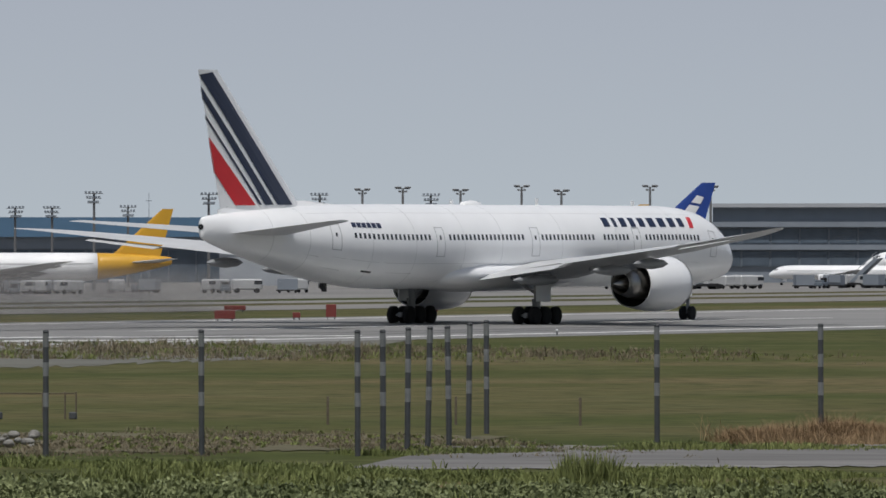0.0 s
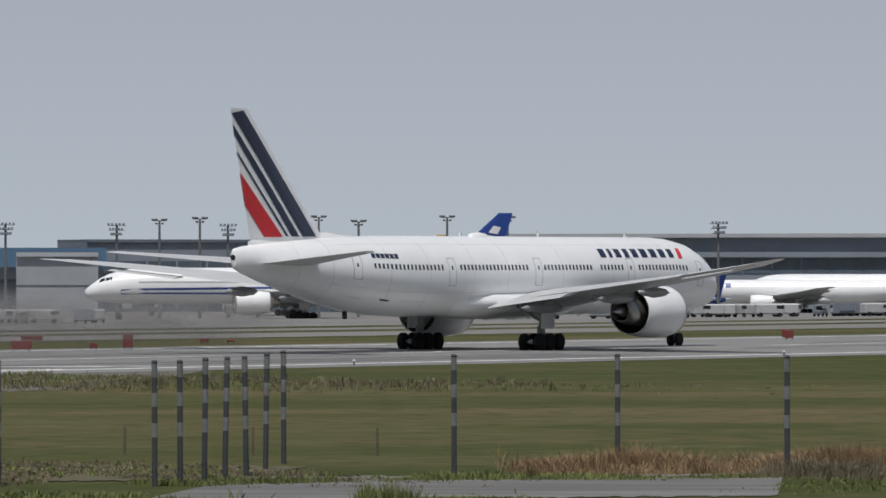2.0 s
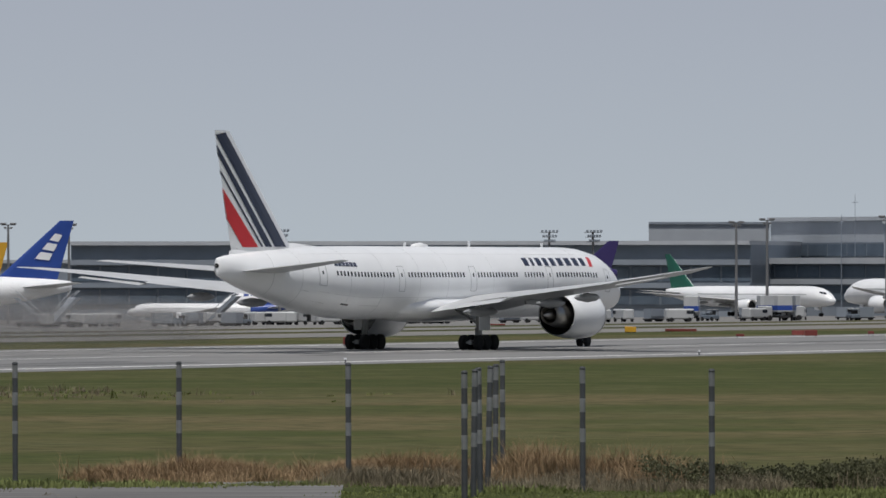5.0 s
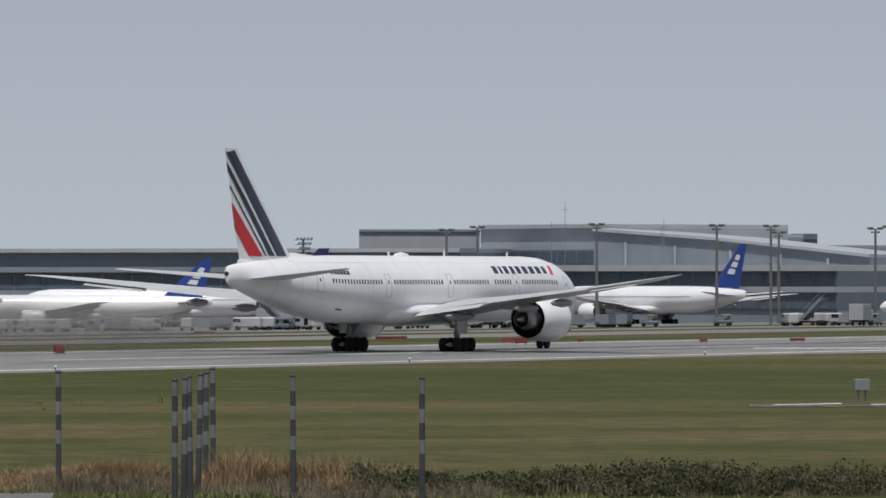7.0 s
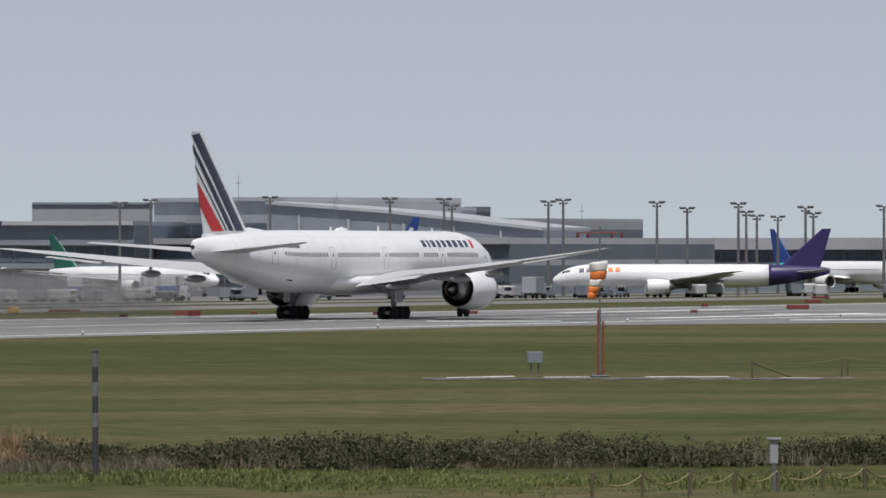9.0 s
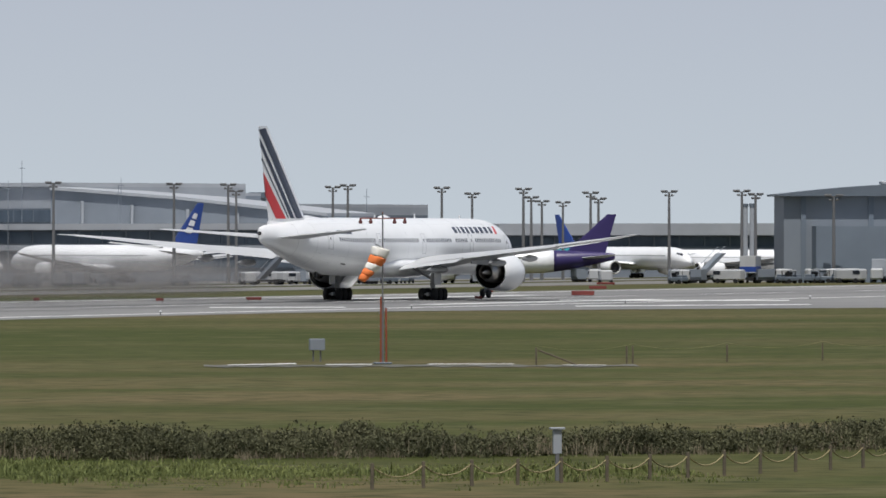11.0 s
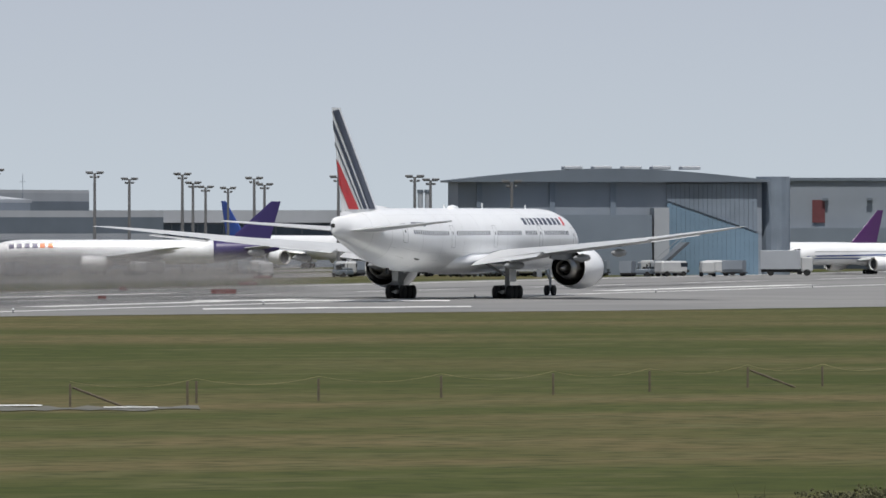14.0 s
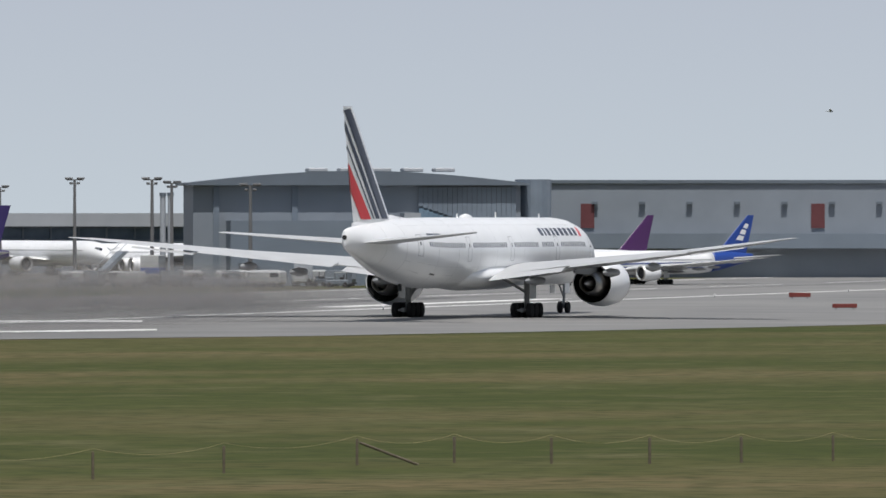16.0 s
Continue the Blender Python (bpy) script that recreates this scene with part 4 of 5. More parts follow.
# ---- buildings beyond the apron ----
def building(name, a, b, layers, label, depth=45.0, lean=None, bays=6.0, base=None):
    """A long block from a to b, its face towards the runway, in storeys (z0, z1, material, proud, panes?). Heights over the apron."""
    a, b = Vector((*a, 0)), Vector((*b, 0))
    ln, ang = (b - a).length, math.atan2(b.y - a.y, b.x - a.x)
    z = min(ground_z(*a.xy), ground_z(*b.xy)) if base is None else base
    top = thing(name, Matrix.Translation((a.x, a.y, z)) @ pose(0, 0, 0, 0, 0, math.degrees(ang)), label, "building")
    for z0, z1, mat, proud, panes in layers:
        st = part("roof" if panes == "roof" else "storey", boxes((0, ln, -proud, depth, z0, z1)), mat, top)
        if panes in (1, 2):
            n = max(2, int(ln / bays))
            w = ln / n
            pane = None
            for i in range(n):
                if pane is None:
                    pane = part("window", boxes((0.25, w - 0.25, -proud - 0.12, -proud + 0.02, z0 + 0.35, z1 - 0.35)), PANE if panes == 1 else BLUEGLASS, st)
                else:
                    share("window", pane, st, pose(i * w, 0, 0))
    return top


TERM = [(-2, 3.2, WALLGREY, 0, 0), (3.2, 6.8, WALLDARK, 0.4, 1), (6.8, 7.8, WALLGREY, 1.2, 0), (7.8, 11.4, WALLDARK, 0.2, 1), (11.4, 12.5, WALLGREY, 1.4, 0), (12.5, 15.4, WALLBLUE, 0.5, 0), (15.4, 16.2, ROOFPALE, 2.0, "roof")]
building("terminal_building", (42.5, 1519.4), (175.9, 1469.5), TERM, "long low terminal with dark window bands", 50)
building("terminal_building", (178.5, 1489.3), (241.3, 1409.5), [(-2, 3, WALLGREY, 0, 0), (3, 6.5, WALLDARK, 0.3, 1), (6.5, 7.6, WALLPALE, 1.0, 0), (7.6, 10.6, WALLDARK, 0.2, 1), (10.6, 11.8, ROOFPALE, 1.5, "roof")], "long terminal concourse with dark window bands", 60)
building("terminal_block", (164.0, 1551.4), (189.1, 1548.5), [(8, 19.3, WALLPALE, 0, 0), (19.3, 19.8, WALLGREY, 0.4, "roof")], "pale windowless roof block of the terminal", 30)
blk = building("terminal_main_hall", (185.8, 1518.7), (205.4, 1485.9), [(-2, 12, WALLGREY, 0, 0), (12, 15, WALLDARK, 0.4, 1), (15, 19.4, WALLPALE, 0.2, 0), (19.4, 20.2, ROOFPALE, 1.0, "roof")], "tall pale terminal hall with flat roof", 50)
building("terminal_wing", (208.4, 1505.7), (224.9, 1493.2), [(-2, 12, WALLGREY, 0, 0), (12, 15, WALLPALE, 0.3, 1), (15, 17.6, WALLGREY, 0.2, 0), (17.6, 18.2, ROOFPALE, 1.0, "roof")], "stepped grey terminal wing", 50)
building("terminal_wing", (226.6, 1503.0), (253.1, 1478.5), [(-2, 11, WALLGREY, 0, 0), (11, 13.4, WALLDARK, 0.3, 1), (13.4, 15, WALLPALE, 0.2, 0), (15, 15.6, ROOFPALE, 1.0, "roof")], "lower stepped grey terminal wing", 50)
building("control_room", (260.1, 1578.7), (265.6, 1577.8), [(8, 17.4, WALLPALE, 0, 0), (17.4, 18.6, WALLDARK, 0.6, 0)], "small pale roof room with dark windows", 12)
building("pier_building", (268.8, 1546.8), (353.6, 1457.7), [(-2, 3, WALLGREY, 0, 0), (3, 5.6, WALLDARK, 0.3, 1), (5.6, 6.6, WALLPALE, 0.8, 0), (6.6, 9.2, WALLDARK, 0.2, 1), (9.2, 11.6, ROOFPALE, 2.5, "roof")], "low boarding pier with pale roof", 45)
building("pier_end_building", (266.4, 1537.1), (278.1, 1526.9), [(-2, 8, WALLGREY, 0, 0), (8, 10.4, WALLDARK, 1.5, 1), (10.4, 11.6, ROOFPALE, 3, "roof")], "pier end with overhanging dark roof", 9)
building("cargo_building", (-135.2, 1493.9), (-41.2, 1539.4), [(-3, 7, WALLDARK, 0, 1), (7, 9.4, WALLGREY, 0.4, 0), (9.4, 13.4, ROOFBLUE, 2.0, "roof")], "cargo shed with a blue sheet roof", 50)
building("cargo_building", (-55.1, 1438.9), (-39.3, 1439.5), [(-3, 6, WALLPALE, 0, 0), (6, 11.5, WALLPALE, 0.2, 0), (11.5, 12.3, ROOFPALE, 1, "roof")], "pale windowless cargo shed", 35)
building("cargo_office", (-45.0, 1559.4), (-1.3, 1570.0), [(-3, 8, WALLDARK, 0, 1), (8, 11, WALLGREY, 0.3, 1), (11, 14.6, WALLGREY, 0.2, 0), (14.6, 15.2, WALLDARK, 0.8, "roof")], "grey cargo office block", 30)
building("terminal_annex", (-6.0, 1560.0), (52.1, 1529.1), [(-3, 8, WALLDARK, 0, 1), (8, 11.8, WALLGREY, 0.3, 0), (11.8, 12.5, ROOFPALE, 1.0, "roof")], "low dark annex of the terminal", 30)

# hangar with a bowed roof, a glass front and a glass drum at its end
ha, hb = Vector((*(264.7, 1106.6), 0)), Vector((*(307.4, 1101.1), 0))
hl = (hb - ha).length
hangar = thing("hangar", Matrix.Translation((ha.x, ha.y, ground_z(*ha.xy))) @ pose(0, 0, 0, 0, 0, math.degrees(math.atan2(hb.y - ha.y, hb.x - ha.x))), "large grey hangar with bowed roof and blue glass front", "building")
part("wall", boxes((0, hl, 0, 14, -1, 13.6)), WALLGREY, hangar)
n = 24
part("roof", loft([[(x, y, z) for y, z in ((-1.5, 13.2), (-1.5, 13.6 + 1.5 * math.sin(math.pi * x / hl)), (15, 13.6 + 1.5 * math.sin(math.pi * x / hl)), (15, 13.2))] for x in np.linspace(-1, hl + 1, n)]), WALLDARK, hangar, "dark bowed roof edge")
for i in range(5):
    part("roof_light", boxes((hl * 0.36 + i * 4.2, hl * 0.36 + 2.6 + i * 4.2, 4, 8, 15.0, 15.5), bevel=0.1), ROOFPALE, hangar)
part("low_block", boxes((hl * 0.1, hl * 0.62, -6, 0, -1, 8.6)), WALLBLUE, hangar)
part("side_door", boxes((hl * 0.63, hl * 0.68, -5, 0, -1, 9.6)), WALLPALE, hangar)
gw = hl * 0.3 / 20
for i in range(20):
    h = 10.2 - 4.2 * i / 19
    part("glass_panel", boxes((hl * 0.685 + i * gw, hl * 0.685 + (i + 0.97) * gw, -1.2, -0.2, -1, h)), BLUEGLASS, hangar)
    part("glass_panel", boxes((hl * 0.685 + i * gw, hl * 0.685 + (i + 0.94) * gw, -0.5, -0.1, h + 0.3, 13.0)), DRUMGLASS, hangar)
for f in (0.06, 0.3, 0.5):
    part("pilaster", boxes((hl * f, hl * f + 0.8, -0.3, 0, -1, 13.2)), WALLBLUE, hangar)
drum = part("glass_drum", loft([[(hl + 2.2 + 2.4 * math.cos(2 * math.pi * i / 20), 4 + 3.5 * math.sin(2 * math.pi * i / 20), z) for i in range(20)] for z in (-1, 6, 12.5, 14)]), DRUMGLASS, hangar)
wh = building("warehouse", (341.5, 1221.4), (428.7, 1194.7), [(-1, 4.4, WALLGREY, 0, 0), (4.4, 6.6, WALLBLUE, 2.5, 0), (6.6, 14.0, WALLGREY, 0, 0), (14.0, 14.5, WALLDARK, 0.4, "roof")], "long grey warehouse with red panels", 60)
for x in (4, 38, 72):
    part("red_panel", boxes((x + 3.4, x + 5.4, -0.25, 0, 7.4, 11.0)), PANELRED, wh)
for x in range(2, 90, 7):
    part("wall_lamp", boxes((x, x + 0.9, -0.8, 0, 10.9, 11.3)), WALLDARK, wh)
for dx in (0, 1):
    x, y = ((290.9, 1244.3), (292.0, 1244.0))[dx]
    ch = thing("chimney", pose(x, y, ground_z(x, y)), "pair of pale round steel chimneys", "chimney", "chimneys")
    part("stack", rod(bmesh.new(), (0, 0, -1), (0, 0, 13.0), 0.45, 0.42, 14), WALLPALE, ch)
    part("rim", rod(bmesh.new(), (0, 0, 12.6), (0, 0, 13.1), 0.52, 0.5, 14), WALLDARK, ch)
x, y = (292.5, 1213.1)
tk = thing("storage_tank", pose(x, y, ground_z(x, y)), "pale domed storage tank", "tank")
part("shell", lathe([(-1, 0.01), (-1, 1.6), (10.5, 1.6), (12, 1.1), (12.6, 0.02)], (0, 0, 0), 20), WALLPALE, tk, smooth=True)
tk.matrix_basis = pose(x, y, ground_z(x, y), 0, -90, 0)


# long sloping roof over the main hall and its wings
ra, rb = Vector((*(202.9, 1476.1), 0)), Vector((*(254.1, 1447.9), 0))
rd = (rb - ra).normalized()
rn = Vector((-rd.y, rd.x, 0))
roof = thing("terminal_roof", pose(0, 0, 0), "long pale roof sloping down over the terminal", "roof")
part("roof_sheet", loft([[p + Vector((0, 0, z)), p + rn * 30 + Vector((0, 0, z)), p + rn * 30 + Vector((0, 0, z - h)), p + Vector((0, 0, z - h))] for p, z, h in ((ra, 16.9, 0.6), (ra.lerp(rb, 0.45), 15.0, 0.6), (rb, 11.6, 0.6))]), ROOFPALE, roof)
part("roof_wall", loft([[p + rn * 0.8 + Vector((0, 0, z)), p + rn * 29 + Vector((0, 0, z)), p + rn * 29 + Vector((0, 0, 3)), p + rn * 0.8 + Vector((0, 0, 3))] for p, z in ((ra, 16.3), (ra.lerp(rb, 0.45), 14.4), (rb, 11.0))]), WALLGREY, roof)
for f in (0.12, 0.3, 0.5, 0.68, 0.85):
    p = ra.lerp(rb, f)
    part("roof_fin", boxes((-0.25, 0.25, -0.5, 0.6, 3, 14.6 - 4.4 * f)), WALLPALE, roof).matrix_basis = pose(p.x, p.y, 0)


def antenna_mast(p, z_top):
    x, y = p
    z = ground_z(x, y)
    top = thing("antenna_mast", pose(x, y, z), "thin grey antenna mast on the terminal", "antenna", "antenna masts")
    part("pole", rod(bmesh.new(), (0, 0, 0), (0, 0, z_top - z), 0.1, 0.05), WALLGREY, top)
    part("crossbar", boxes((-0.6, 0.6, -0.05, 0.05, z_top - z - 1.6, z_top - z - 1.5)), WALLGREY, top)


for p, zt in (((215.6, 1464.2), 18.6), ((193.5, 1467.3), 18.0), ((215.1, 1464.3), 17.0), ((267.1, 1476.0), 16.5), ((196.2, 1466.9), 22.0), ((-70.6, 1478.3), 14.8)):
    antenna_mast(p, zt)


# ---- light masts ----
def light_mast(p, z_top, kind):
    x, y = p
    z = ground_z(x, y)
    h = z_top - z
    top = thing("light_mast", pose(x, y, z, 0, 0, (x * 7) % 40 - 20), "tall grey floodlight mast with lamp rack", "light mast", "apron light masts")
    part("pole", rod(bmesh.new(), (0, 0, -1), (0, 0, h - 0.3), 0.32, 0.2, 10), MASTGREY, top)
    if kind == "rack":
        for k, w in enumerate((1.5, 1.25, 1.0)):
            tray = part("platform", boxes((-w, w, -0.6, 0.6, h - 0.5 - k * 0.85, h - 0.4 - k * 0.85)), MASTGREY, top)
            for i in range(5):
                xx = -w + 0.15 + i * (2 * w - 0.3) / 4
                part("floodlight", boxes((xx - 0.18, xx + 0.18, -0.85, -0.55, h - 0.38 - k * 0.85, h - 0.02 - k * 0.85)), WALLGREY, tray)
    else:
        arm = part("crossarm", boxes((-1.25, 1.25, -0.1, 0.1, h - 0.45, h - 0.3), (-0.7, 0.7, -0.1, 0.1, h - 1.05, h - 0.95)), MASTGREY, top)
        for xx in (-1.15, -0.6, 0.6, 1.15):
            part("floodlight", boxes((xx - 0.28, xx + 0.28, -0.4, 0.2, h - 0.32, h), bevel=0.05), MASTGREY, arm)
        for xx in (-0.55, 0.55):
            part("floodlight", boxes((xx - 0.22, xx + 0.22, -0.4, 0.2, h - 0.98, h - 0.7), bevel=0.05), MASTGREY, arm)
    return top


light_mast((-73.2, 1328.0), 14.3, "rack")
light_mast((-52.8, 1329.0), 14.1, "rack")
light_mast((-33.0, 1329.6), 14.0, "rack")
light_mast((-25.4, 1329.8), 14.8, "arm")
light_mast((-18.2, 1329.9), 15.1, "arm")
light_mast((-13.2, 1329.9), 13.9, "rack")
light_mast((-7.9, 1330.0), 14.7, "arm")
light_mast((3.0, 1330.0), 15.4, "arm")
light_mast((10.1, 1330.0), 14.6, "arm")
light_mast((25.9, 1329.7), 15.4, "arm")
light_mast((36.7, 1329.5), 15.3, "arm")
light_mast((74.2, 1327.9), 14.3, "rack")
light_mast((-84.9, 1397.4), 11.9, "rack")
light_mast((-70.7, 1398.2), 12.1, "rack")
light_mast((-91.8, 1397.0), 11.9, "rack")
light_mast((123.1, 1334.3), 14.2, "rack")
light_mast((130.9, 1333.6), 14.2, "rack")
light_mast((156.5, 1330.8), 15.8, "arm")
light_mast((162.0, 1330.2), 16.3, "arm")
light_mast((8.2, 1400.0), 12.0, "arm")
light_mast((177.8, 1287.8), 16.5, "arm")
light_mast((198.5, 1284.8), 16.3, "arm")
light_mast((207.8, 1283.3), 16.2, "arm")
light_mast((217.2, 1332.4), 15.4, "arm")
light_mast((224.0, 1270.4), 15.7, "arm")
light_mast((231.8, 1299.5), 16.2, "arm")
light_mast((240.6, 1257.2), 15.5, "arm")
light_mast((255.3, 1305.3), 14.8, "arm")
light_mast((254.3, 1254.5), 15.3, "arm")
light_mast((267.6, 1313.0), 14.2, "arm")
light_mast((277.5, 1351.8), 13.7, "arm")
light_mast((281.3, 1351.0), 13.5, "arm")
light_mast((263.5, 1242.4), 14.6, "arm")
light_mast((277.3, 1300.8), 13.9, "arm")
light_mast((276.5, 1239.5), 14.8, "arm")
light_mast((274.4, 1176.2), 14.5, "arm")
light_mast((285.7, 1214.6), 14.2, "arm")
light_mast((269.7, 1095.2), 13.3, "arm")

# ---- parked aircraft ----
def parked(name, p, turn, label, **kw):
    x, y = p
    return airliner(name, pose(x, y, ground_z(x, y) + 0.06, 0, 0, turn), label, **kw)


# turn: 0 points the nose to the left of the apron row, 180 to its right
parked("parked_jet", (-106.4, 1174.2), 8, "white airliner with yellow tail parked nose in", k=0.74, fin=YELLOW, tail=YELLOW)
parked("parked_jet", (-150.0, 1251.6), 12, "white airliner with yellow tail among ground vehicles", k=0.85, fin=YELLOW, tail=YELLOW)
parked("parked_jet", (-37.0, 1269.5), 6, "white freighter with blue lettered tail and blue belly stripe", k=1.0, fin=BLUE, belly=BLUE, fin_letters=3)
parked("parked_jet", (-34.0, 1439.5), 10, "white airliner with yellow tail behind others", k=0.86, fin=YELLOW)
parked("parked_jet", (67.3, 1398.4), -10, "white cargo twin jet with blue lettered tail", k=0.72, fin=BLUE, fin_letters=3, letters=(6, 7, BLUE, BLUE))
parked("parked_jet", (84.5, 1437.5), -12, "white freighter with purple rear and tail engine", k=0.84, fin=PURPLE, tail=PURPLE, third=True)
parked("parked_jet", (185.8, 1418.0), 126, "white airliner with green and red tail parked nose out", k=0.66, fin=GREEN)
parked("parked_jet", (165.5, 1490.8), 126, "white airliner with green tail behind another", k=0.72, fin=GREEN)
parked("parked_jet", (186.5, 1407.7), -62, "white twin jet with blue lettered tail turning", k=0.82, fin=BLUE, fin_letters=3)
parked("parked_jet", (216.0, 1221.0), -10, "white freighter with purple tail and coloured lettering", k=0.63, fin=PURPLE, tail=PURPLE, letters=(7, 6, PURPLE, LETTERORANGE))
parked("parked_jet", (308.8, 1365.5), 110, "white airliner with teal tail parked nose out", k=0.66, fin=BLUE, tail=TEAL)
parked("parked_jet", (304.3, 1407.5), 10, "white airliner with dark blue tail at the pier", k=0.62, fin=BLUE)
parked("parked_jet", (303.5, 1407.7), 20, "white airliner with navy tail beside the pier", k=0.6, fin=NAVY)
parked("parked_jet", (309.3, 1096.3), 25, "white twin jet with blue lettered tail and blue stripe", k=0.5, fin=BLUE, tail=BLUE, belly=BLUE, fin_letters=3)
parked("parked_jet", (305.9, 1132.6), 25, "white airliner with purple tail behind another", k=0.5, fin=MAGENTA)
parked("parked_jet", (47.4, 1339.2), -14, "white airliner with blue rear beside vehicles", k=0.4, fin=BLUE, tail=BLUE)


# ---- ground vehicles ----
def service_van():
    top = thing("service_van", pose(0, 0, 0), "white airport service van on the apron", "van", "apron vehicles")
    part("body", boxes((-2.3, 2.3, -0.95, 0.95, 0.45, 2.1), bevel=0.22), TRUCKWHITE, top)
    part("windscreen", boxes((-2.22, -1.0, -0.98, 0.98, 1.3, 1.85)), GLASS, top)
    for x in (-1.5, 1.5):
        for y in (-0.85, 0.85):
            part("wheel", rod(bmesh.new(), (x, y - 0.12, 0.36), (x, y + 0.12, 0.36), 0.36, 0.36, 12), TYRE, top)
    return top


def box_truck():
    top = thing("box_truck", pose(0, 0, 0), "white box truck for airport loading", "truck", "apron vehicles")
    part("cab", boxes((-3.6, -2.0, -1.1, 1.1, 0.6, 2.6), bevel=0.15), TRUCKWHITE, top)
    part("windscreen", boxes((-3.64, -2.9, -0.95, 0.95, 1.6, 2.3)), GLASS, top)
    part("cargo_box", boxes((-1.9, 3.6, -1.2, 1.2, 0.9, 3.5), bevel=0.05), WALLPALE, top)
    part("chassis", boxes((-3.4, 3.5, -0.8, 0.8, 0.5, 0.9)), DARK, top)
    for x in (-2.8, 2.2):
        for y in (-0.95, 0.95):
            part("wheel", rod(bmesh.new(), (x, y - 0.15, 0.48), (x, y + 0.15, 0.48), 0.48, 0.48, 12), TYRE, top)
    return top


def cargo_container():
    top = thing("cargo_container", pose(0, 0, 0), "grey metal air cargo container on a dolly", "container", "cargo containers")
    part("shell", loft([[(x, y, z) for y, z in ((-0.75, 0.5), (0.75, 0.5), (0.95, 0.9), (0.95, 2.1), (-0.75, 2.1))] for x in (-1.5, 1.5)]), WALLGREY, top)
    part("dolly", boxes((-1.7, 1.7, -0.8, 0.8, 0.3, 0.48)), DARK, top)
    for x in (-1.2, 1.2):
        part("wheel", rod(bmesh.new(), (x, -0.75, 0.2), (x, 0.75, 0.2), 0.2, 0.2, 10), TYRE, top)
    return top


def stair_truck():
    top = thing("stair_truck", pose(0, 0, 0), "white mobile boarding stairs truck", "truck", "apron vehicles")
    part("cab", boxes((-3.5, -2.2, -1, 1, 0.5, 2.1), bevel=0.15), TRUCKWHITE, top)
    part("chassis", boxes((-2.2, 3, -0.9, 0.9, 0.45, 0.8)), DARK, top)
    st = part("stairs", loft([[(x, y, z) for x, z in ((-2.0, 0.9), (-1.2, 0.9), (3.2, 4.6), (2.4, 4.6))] for y in (-0.8, 0.8)]), WALLGREY, top)
    for y in (-0.85, 0.85):
        part("rail", rod(bmesh.new(), (-1.6, y, 2.0), (2.8, y, 5.6), 0.05), WALLPALE, st)
    for x in (-2.8, 2.2):
        part("wheel", rod(bmesh.new(), (x, -0.95, 0.45), (x, 0.95, 0.45), 0.45, 0.45, 12), TYRE, top)
    return top


def baggage_tug():
    top = thing("baggage_tug", pose(0, 0, 0), "small dark tug for pulling cargo dollies", "tug", "apron vehicles")
    part("body", boxes((-1.5, 1.5, -0.75, 0.75, 0.35, 1.0), bevel=0.12), WALLDARK, top)
    part("bonnet", boxes((-1.45, -0.4, -0.6, 0.6, 1.0, 1.3), bevel=0.08), WALLDARK, top)
    part("canopy", boxes((-0.3, 1.3, -0.7, 0.7, 1.85, 1.95), bevel=0.03), TRUCKWHITE, top)
    for x in (-0.25, 1.2):
        for y in (-0.65, 0.65):
            part("canopy_post", boxes((x - 0.03, x + 0.03, y - 0.03, y + 0.03, 1.0, 1.86)), DARK, top)
    part("seat", boxes((0.3, 0.9, -0.5, 0.5, 1.0, 1.3), (0.8, 0.95, -0.5, 0.5, 1.3, 1.65), bevel=0.04), DARK, top)
    for x in (-1.0, 1.0):
        for y in (-0.7, 0.7):
            part("wheel", rod(bmesh.new(), (x, y - 0.1, 0.33), (x, y + 0.1, 0.33), 0.33, 0.33, 12), TYRE, top)
    return top


def catering_truck():
    top = thing("catering_truck", pose(0, 0, 0), "blue and white catering truck with raised box", "truck", "apron vehicles")
    part("cab", boxes((-3.9, -2.3, -1.1, 1.1, 0.55, 2.4), bevel=0.18), TRUCKWHITE, top)
    part("windscreen", boxes((-3.94, -3.3, -0.95, 0.95, 1.45, 2.15)), GLASS, top)
    part("cargo_box", boxes((-2.2, 3.7, -1.2, 1.2, 1.5, 4.1), bevel=0.05), TRUCKWHITE, top)
    part("box_stripe", boxes((-2.21, 3.71, -1.22, 1.22, 1.7, 2.5)), BLUE, top)
    part("scissor_lift", rod(rod(bmesh.new(), (-1.8, 0, 0.8), (3.2, 0, 1.5), 0.08), (3.2, 0, 0.8), (-1.8, 0, 1.5), 0.08), DARK, top)
    part("chassis", boxes((-3.6, 3.5, -0.8, 0.8, 0.5, 0.85)), DARK, top)
    for x in (-2.9, 2.3):
        for y in (-0.95, 0.95):
            part("wheel", rod(bmesh.new(), (x, y - 0.15, 0.48), (x, y + 0.15, 0.48), 0.48, 0.48, 12), TYRE, top)
    return top


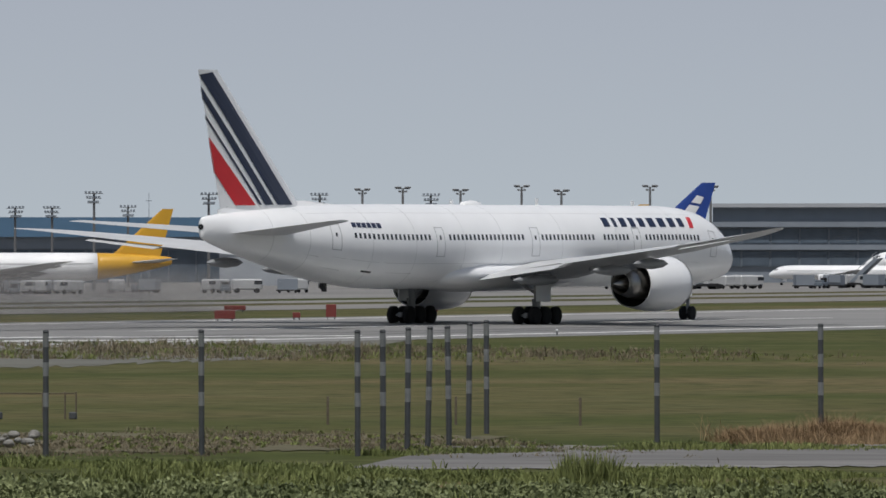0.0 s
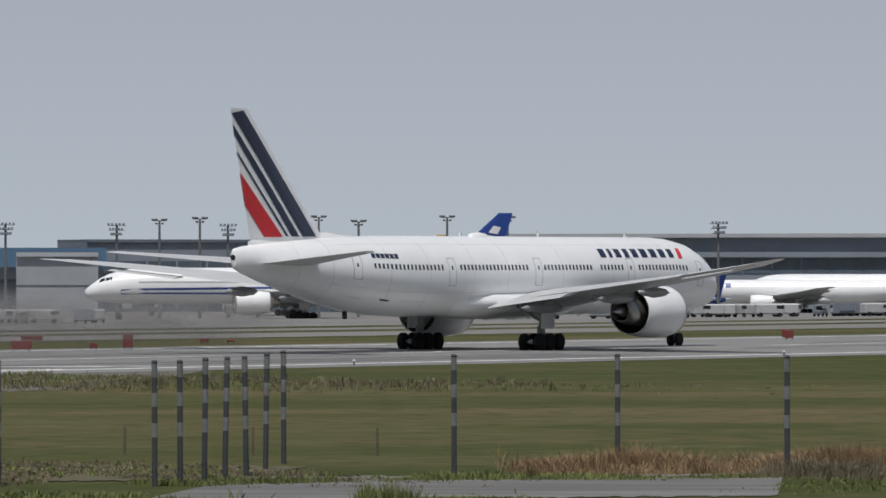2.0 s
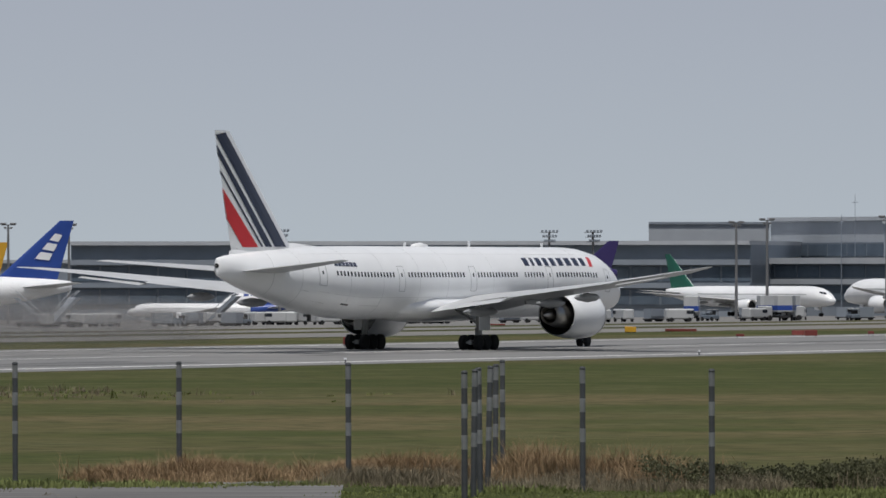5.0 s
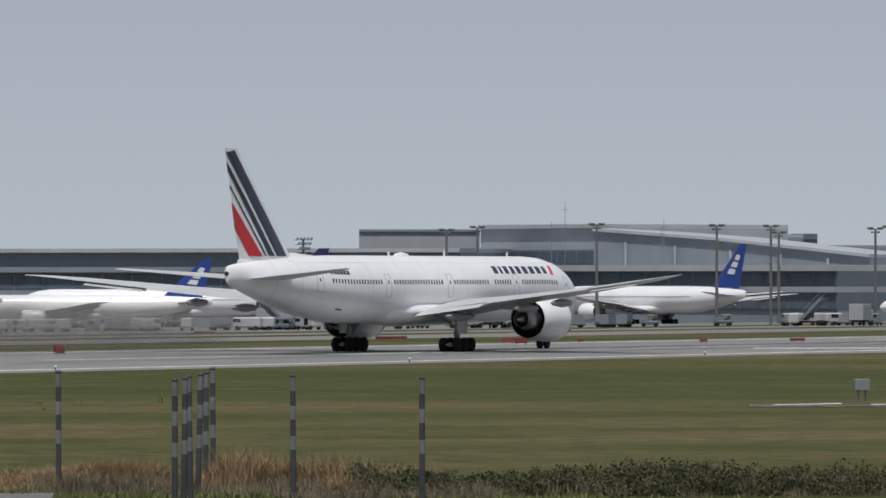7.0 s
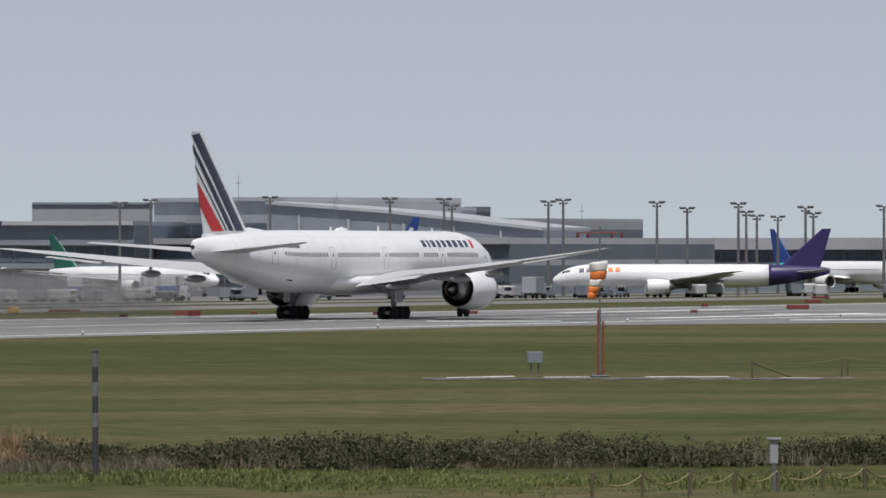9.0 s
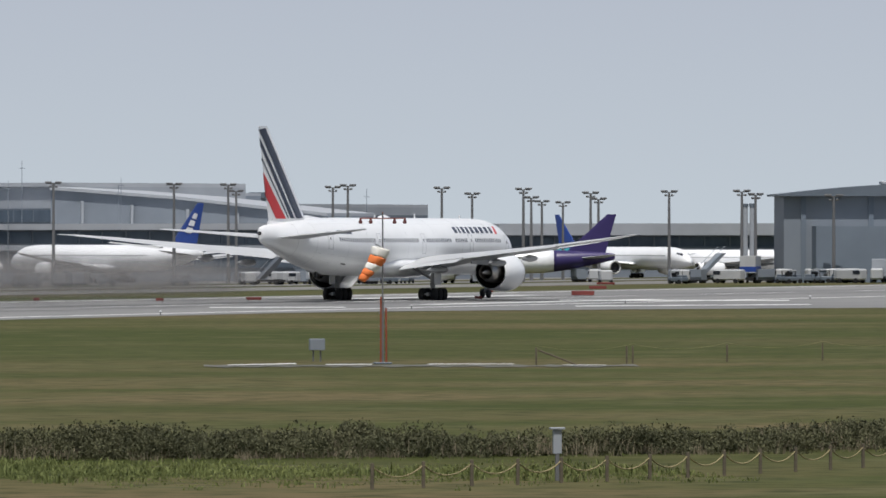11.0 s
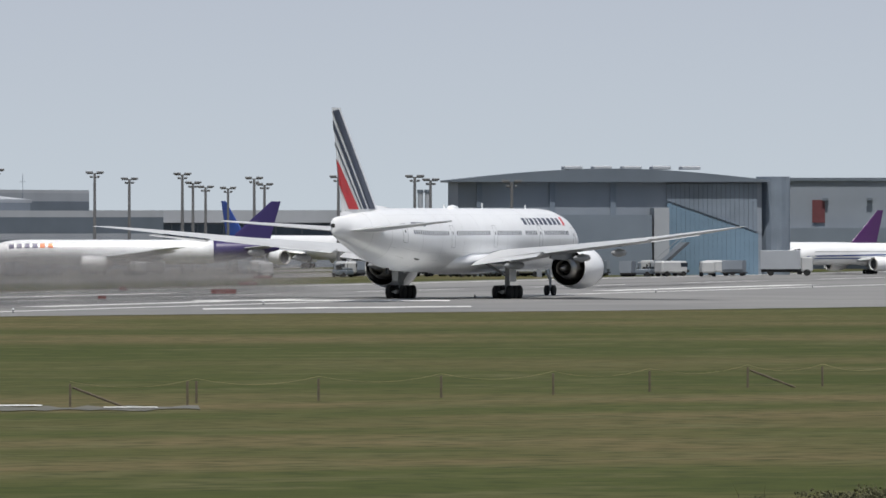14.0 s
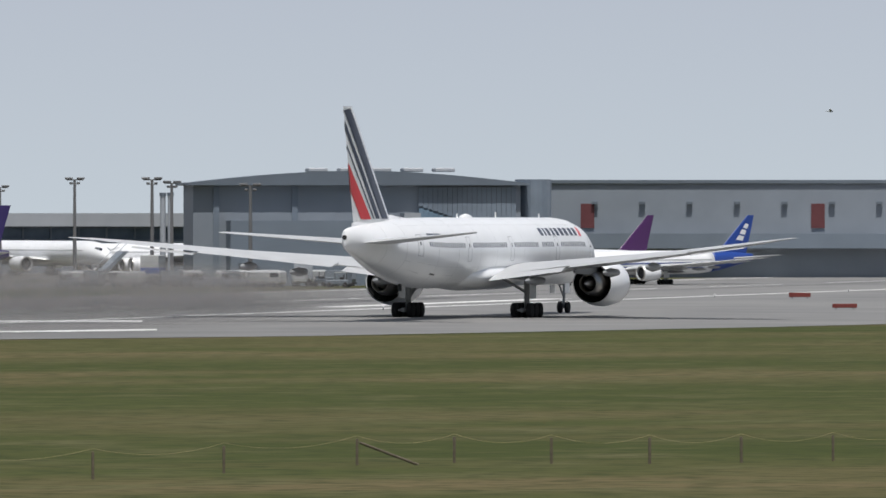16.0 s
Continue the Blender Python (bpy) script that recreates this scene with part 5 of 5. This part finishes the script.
KINDS = [service_van(), box_truck(), cargo_container(), stair_truck(), baggage_tug(), catering_truck()]
used = [False] * 6
rng = random.Random(9)
SPOTS = [(p, n, w) for p, n, w in (((44.1, 1149.2), 16, 20), ((31.9, 1179.6), 8, 14), ((81.3, 1177.2), 14, 20), ((110.7, 1194.9), 14, 20), ((133.0, 1212.7), 16, 22), ((160.0, 1219.5), 12, 18), ((-50.3, 1118.9), 12, 24), ((-72.5, 1147.7), 12, 20),
                                ((188.7, 1215.4), 10, 22), ((205.4, 1202.6), 8, 16), ((239.2, 1206.5), 10, 20), ((255.8, 1082.9), 12, 12), ((271.7, 1079.2), 14, 12), ((283.7, 1076.3), 10, 10), ((292.4, 1079.2), 8, 12), ((257.2, 1120.9), 8, 20), ((271.9, 1096.8), 6, 18), ((107.5, 1195.2), 10, 24))]
for (x, y), count, w in SPOTS:
    for _ in range(int(count * 0.75)):
        k = rng.choice((0, 0, 1, 2, 2, 2, 3, 4, 4, 5)) if count not in (12, 14, 10) else rng.choice((0, 0, 2, 2, 4, 4))
        xx, yy = x + rng.uniform(-w, w), y + rng.uniform(-12, 14)
        m = pose(xx, yy, ground_z(xx, yy) + 0.05, 0, 0, rng.uniform(0, 360))
        if used[k]:
            copy_thing(KINDS[k], m)
        else:
            KINDS[k].matrix_basis, used[k] = m, True

# ---- hazy sky far behind everything ----
bm = bmesh.new()
n, R = 64, 4550
lv = [-60, 0, 60, 160, 400, 900, 1900]
vs = [[bm.verts.new((80 + R * math.sin(2 * math.pi * i / n), 100 + R * math.cos(2 * math.pi * i / n), z)) for i in range(n)] for z in lv]
for a, b in zip(vs, vs[1:]):
    for i in list(range(n - 8, n)) + list(range(0, 16)):
        j = (i + 1) % n
        bm.faces.new((a[i], a[j], b[j], b[i]))
loose = [v for v in bm.verts if not v.link_faces]
bmesh.ops.delete(bm, geom=loose, context="VERTS")
HAZE = bpy.data.materials.new("hazy sky")
HAZE.use_nodes = True
hn, hl_ = HAZE.node_tree.nodes, HAZE.node_tree.links
hn.remove(hn["Principled BSDF"])
em, geo, sep, mr, mx = [hn.new(k) for k in ("ShaderNodeEmission", "ShaderNodeNewGeometry", "ShaderNodeSeparateXYZ", "ShaderNodeMapRange", "ShaderNodeMix")]
mx.data_type = "RGBA"
mx.inputs["A"].default_value, mx.inputs["B"].default_value = (0.455, 0.51, 0.56, 1), (0.395, 0.435, 0.505, 1)
mr.inputs["From Min"].default_value, mr.inputs["From Max"].default_value = 0, 170
hl_.new(geo.outputs["Position"], sep.inputs[0]), hl_.new(sep.outputs["Z"], mr.inputs["Value"]), hl_.new(mr.outputs[0], mx.inputs["Factor"])
hl_.new(mx.outputs["Result"], em.inputs["Color"]), hl_.new(em.outputs[0], hn["Material Output"].inputs["Surface"])
back = solo("backdrop", bm, HAZE, "pale grey hazy sky over the airfield", "sky", "structure")


# ---- a bird that crosses late ----
bird = thing("bird", pose(-40, -200, 20), "small dark bird in flight", "bird")
part("body", loft([[(x, r * math.cos(2 * math.pi * i / 10), r * math.sin(2 * math.pi * i / 10)) for i in range(10)] for x, r in ((-0.2, 0.01), (-0.12, 0.05), (0, 0.07), (0.12, 0.045), (0.2, 0.02), (0.3, 0.03))]), WALLPALE, bird, smooth=True)
for s_ in (1, -1):
    part("wing", loft([foil(-0.1, 0.1, s_ * 0.04, 0.02, 0.1), foil(-0.04, 0.08, s_ * 0.28, 0.16, 0.08), foil(0.05, 0.08, s_ * 0.5, 0.12, 0.05)]), WALLPALE, bird)



def motions():
    """The airliner gathers speed along the runway."""
    walk(sock, [(t, pose(-0.08, 0, 6.2, 0, a, 0)) for t, a in ((0, 12), (5, 16), (7.5, 26), (8, 14), (8.5, 6), (9, 9), (9.5, 24), (12, 34), (12.5, 40), (13, 30), (13.5, 22), (16, 18))])
    walk(bird, [(t, pose(x, y, z, 0, 0, -200)) for t, x, y, z in BIRD_ROWS])
    rolling = [(t, Matrix.Translation(AHEAD * s + RIGHT * (side - OFF)) @ pose(0, 0, 0, 0, 0, NOSE_AFT + yaw)) for t, s, side, yaw in PLANE_ROWS]
    walk(plume, rolling)
    walk(jet, rolling)


BIRD_ROWS = [(0.0, -60.0, 160.0, 22.0), (10.0, 20.0, 420.0, 18.0), (14.5, 100.7, 600.2, 14.7), (15.0, 131.3, 614.0, 14.9), (15.2, 145.0, 618.9, 15.2), (15.5, 165.9, 625.7, 13.1), (15.8, 187.7, 631.6, 16.1), (16.0, 202.8, 635.0, 16.0)]
PLANE_ROWS = [
    (0.0, 506.1, -3.80, 0.00),
    (0.5, 513.8, -4.36, 0.00),
    (1.0, 521.7, -4.63, 0.00),
    (1.5, 529.8, -4.88, 0.00),
    (2.0, 538.4, -4.79, 0.00),
    (2.5, 547.5, -4.59, 0.00),
    (3.0, 557.1, -4.64, 0.00),
    (3.5, 567.5, -4.85, 0.00),
    (4.0, 578.7, -4.82, 0.00),
    (4.5, 590.8, -5.05, 0.00),
    (5.0, 603.8, -5.61, 0.00),
    (6.2, 636.2, -6.15, 0.00),
    (7.5, 673.3, -6.22, 0.00),
    (8.0, 688.2, -6.33, 0.00),
    (8.5, 704.0, -6.11, 0.00),
    (9.0, 720.6, -6.16, 0.00),
    (9.5, 737.7, -5.85, 0.00),
    (10.3, 765.0, -6.40, 0.20),
    (11.2, 794.5, -4.80, 0.60),
    (12.0, 814.0, -0.30, 1.00),
    (12.5, 814.8, 5.89, 0.90),
    (13.0, 815.4, 15.40, 0.66),
    (13.5, 816.0, 21.19, 0.69),
    (14.0, 816.6, 31.24, 0.44),
    (14.5, 817.2, 36.12, 0.48),
    (15.0, 818.0, 44.61, 0.23),
    (15.5, 821.0, 51.70, 0.34),
    (16.0, 831.0, 55.84, 0.55),
]
motions()
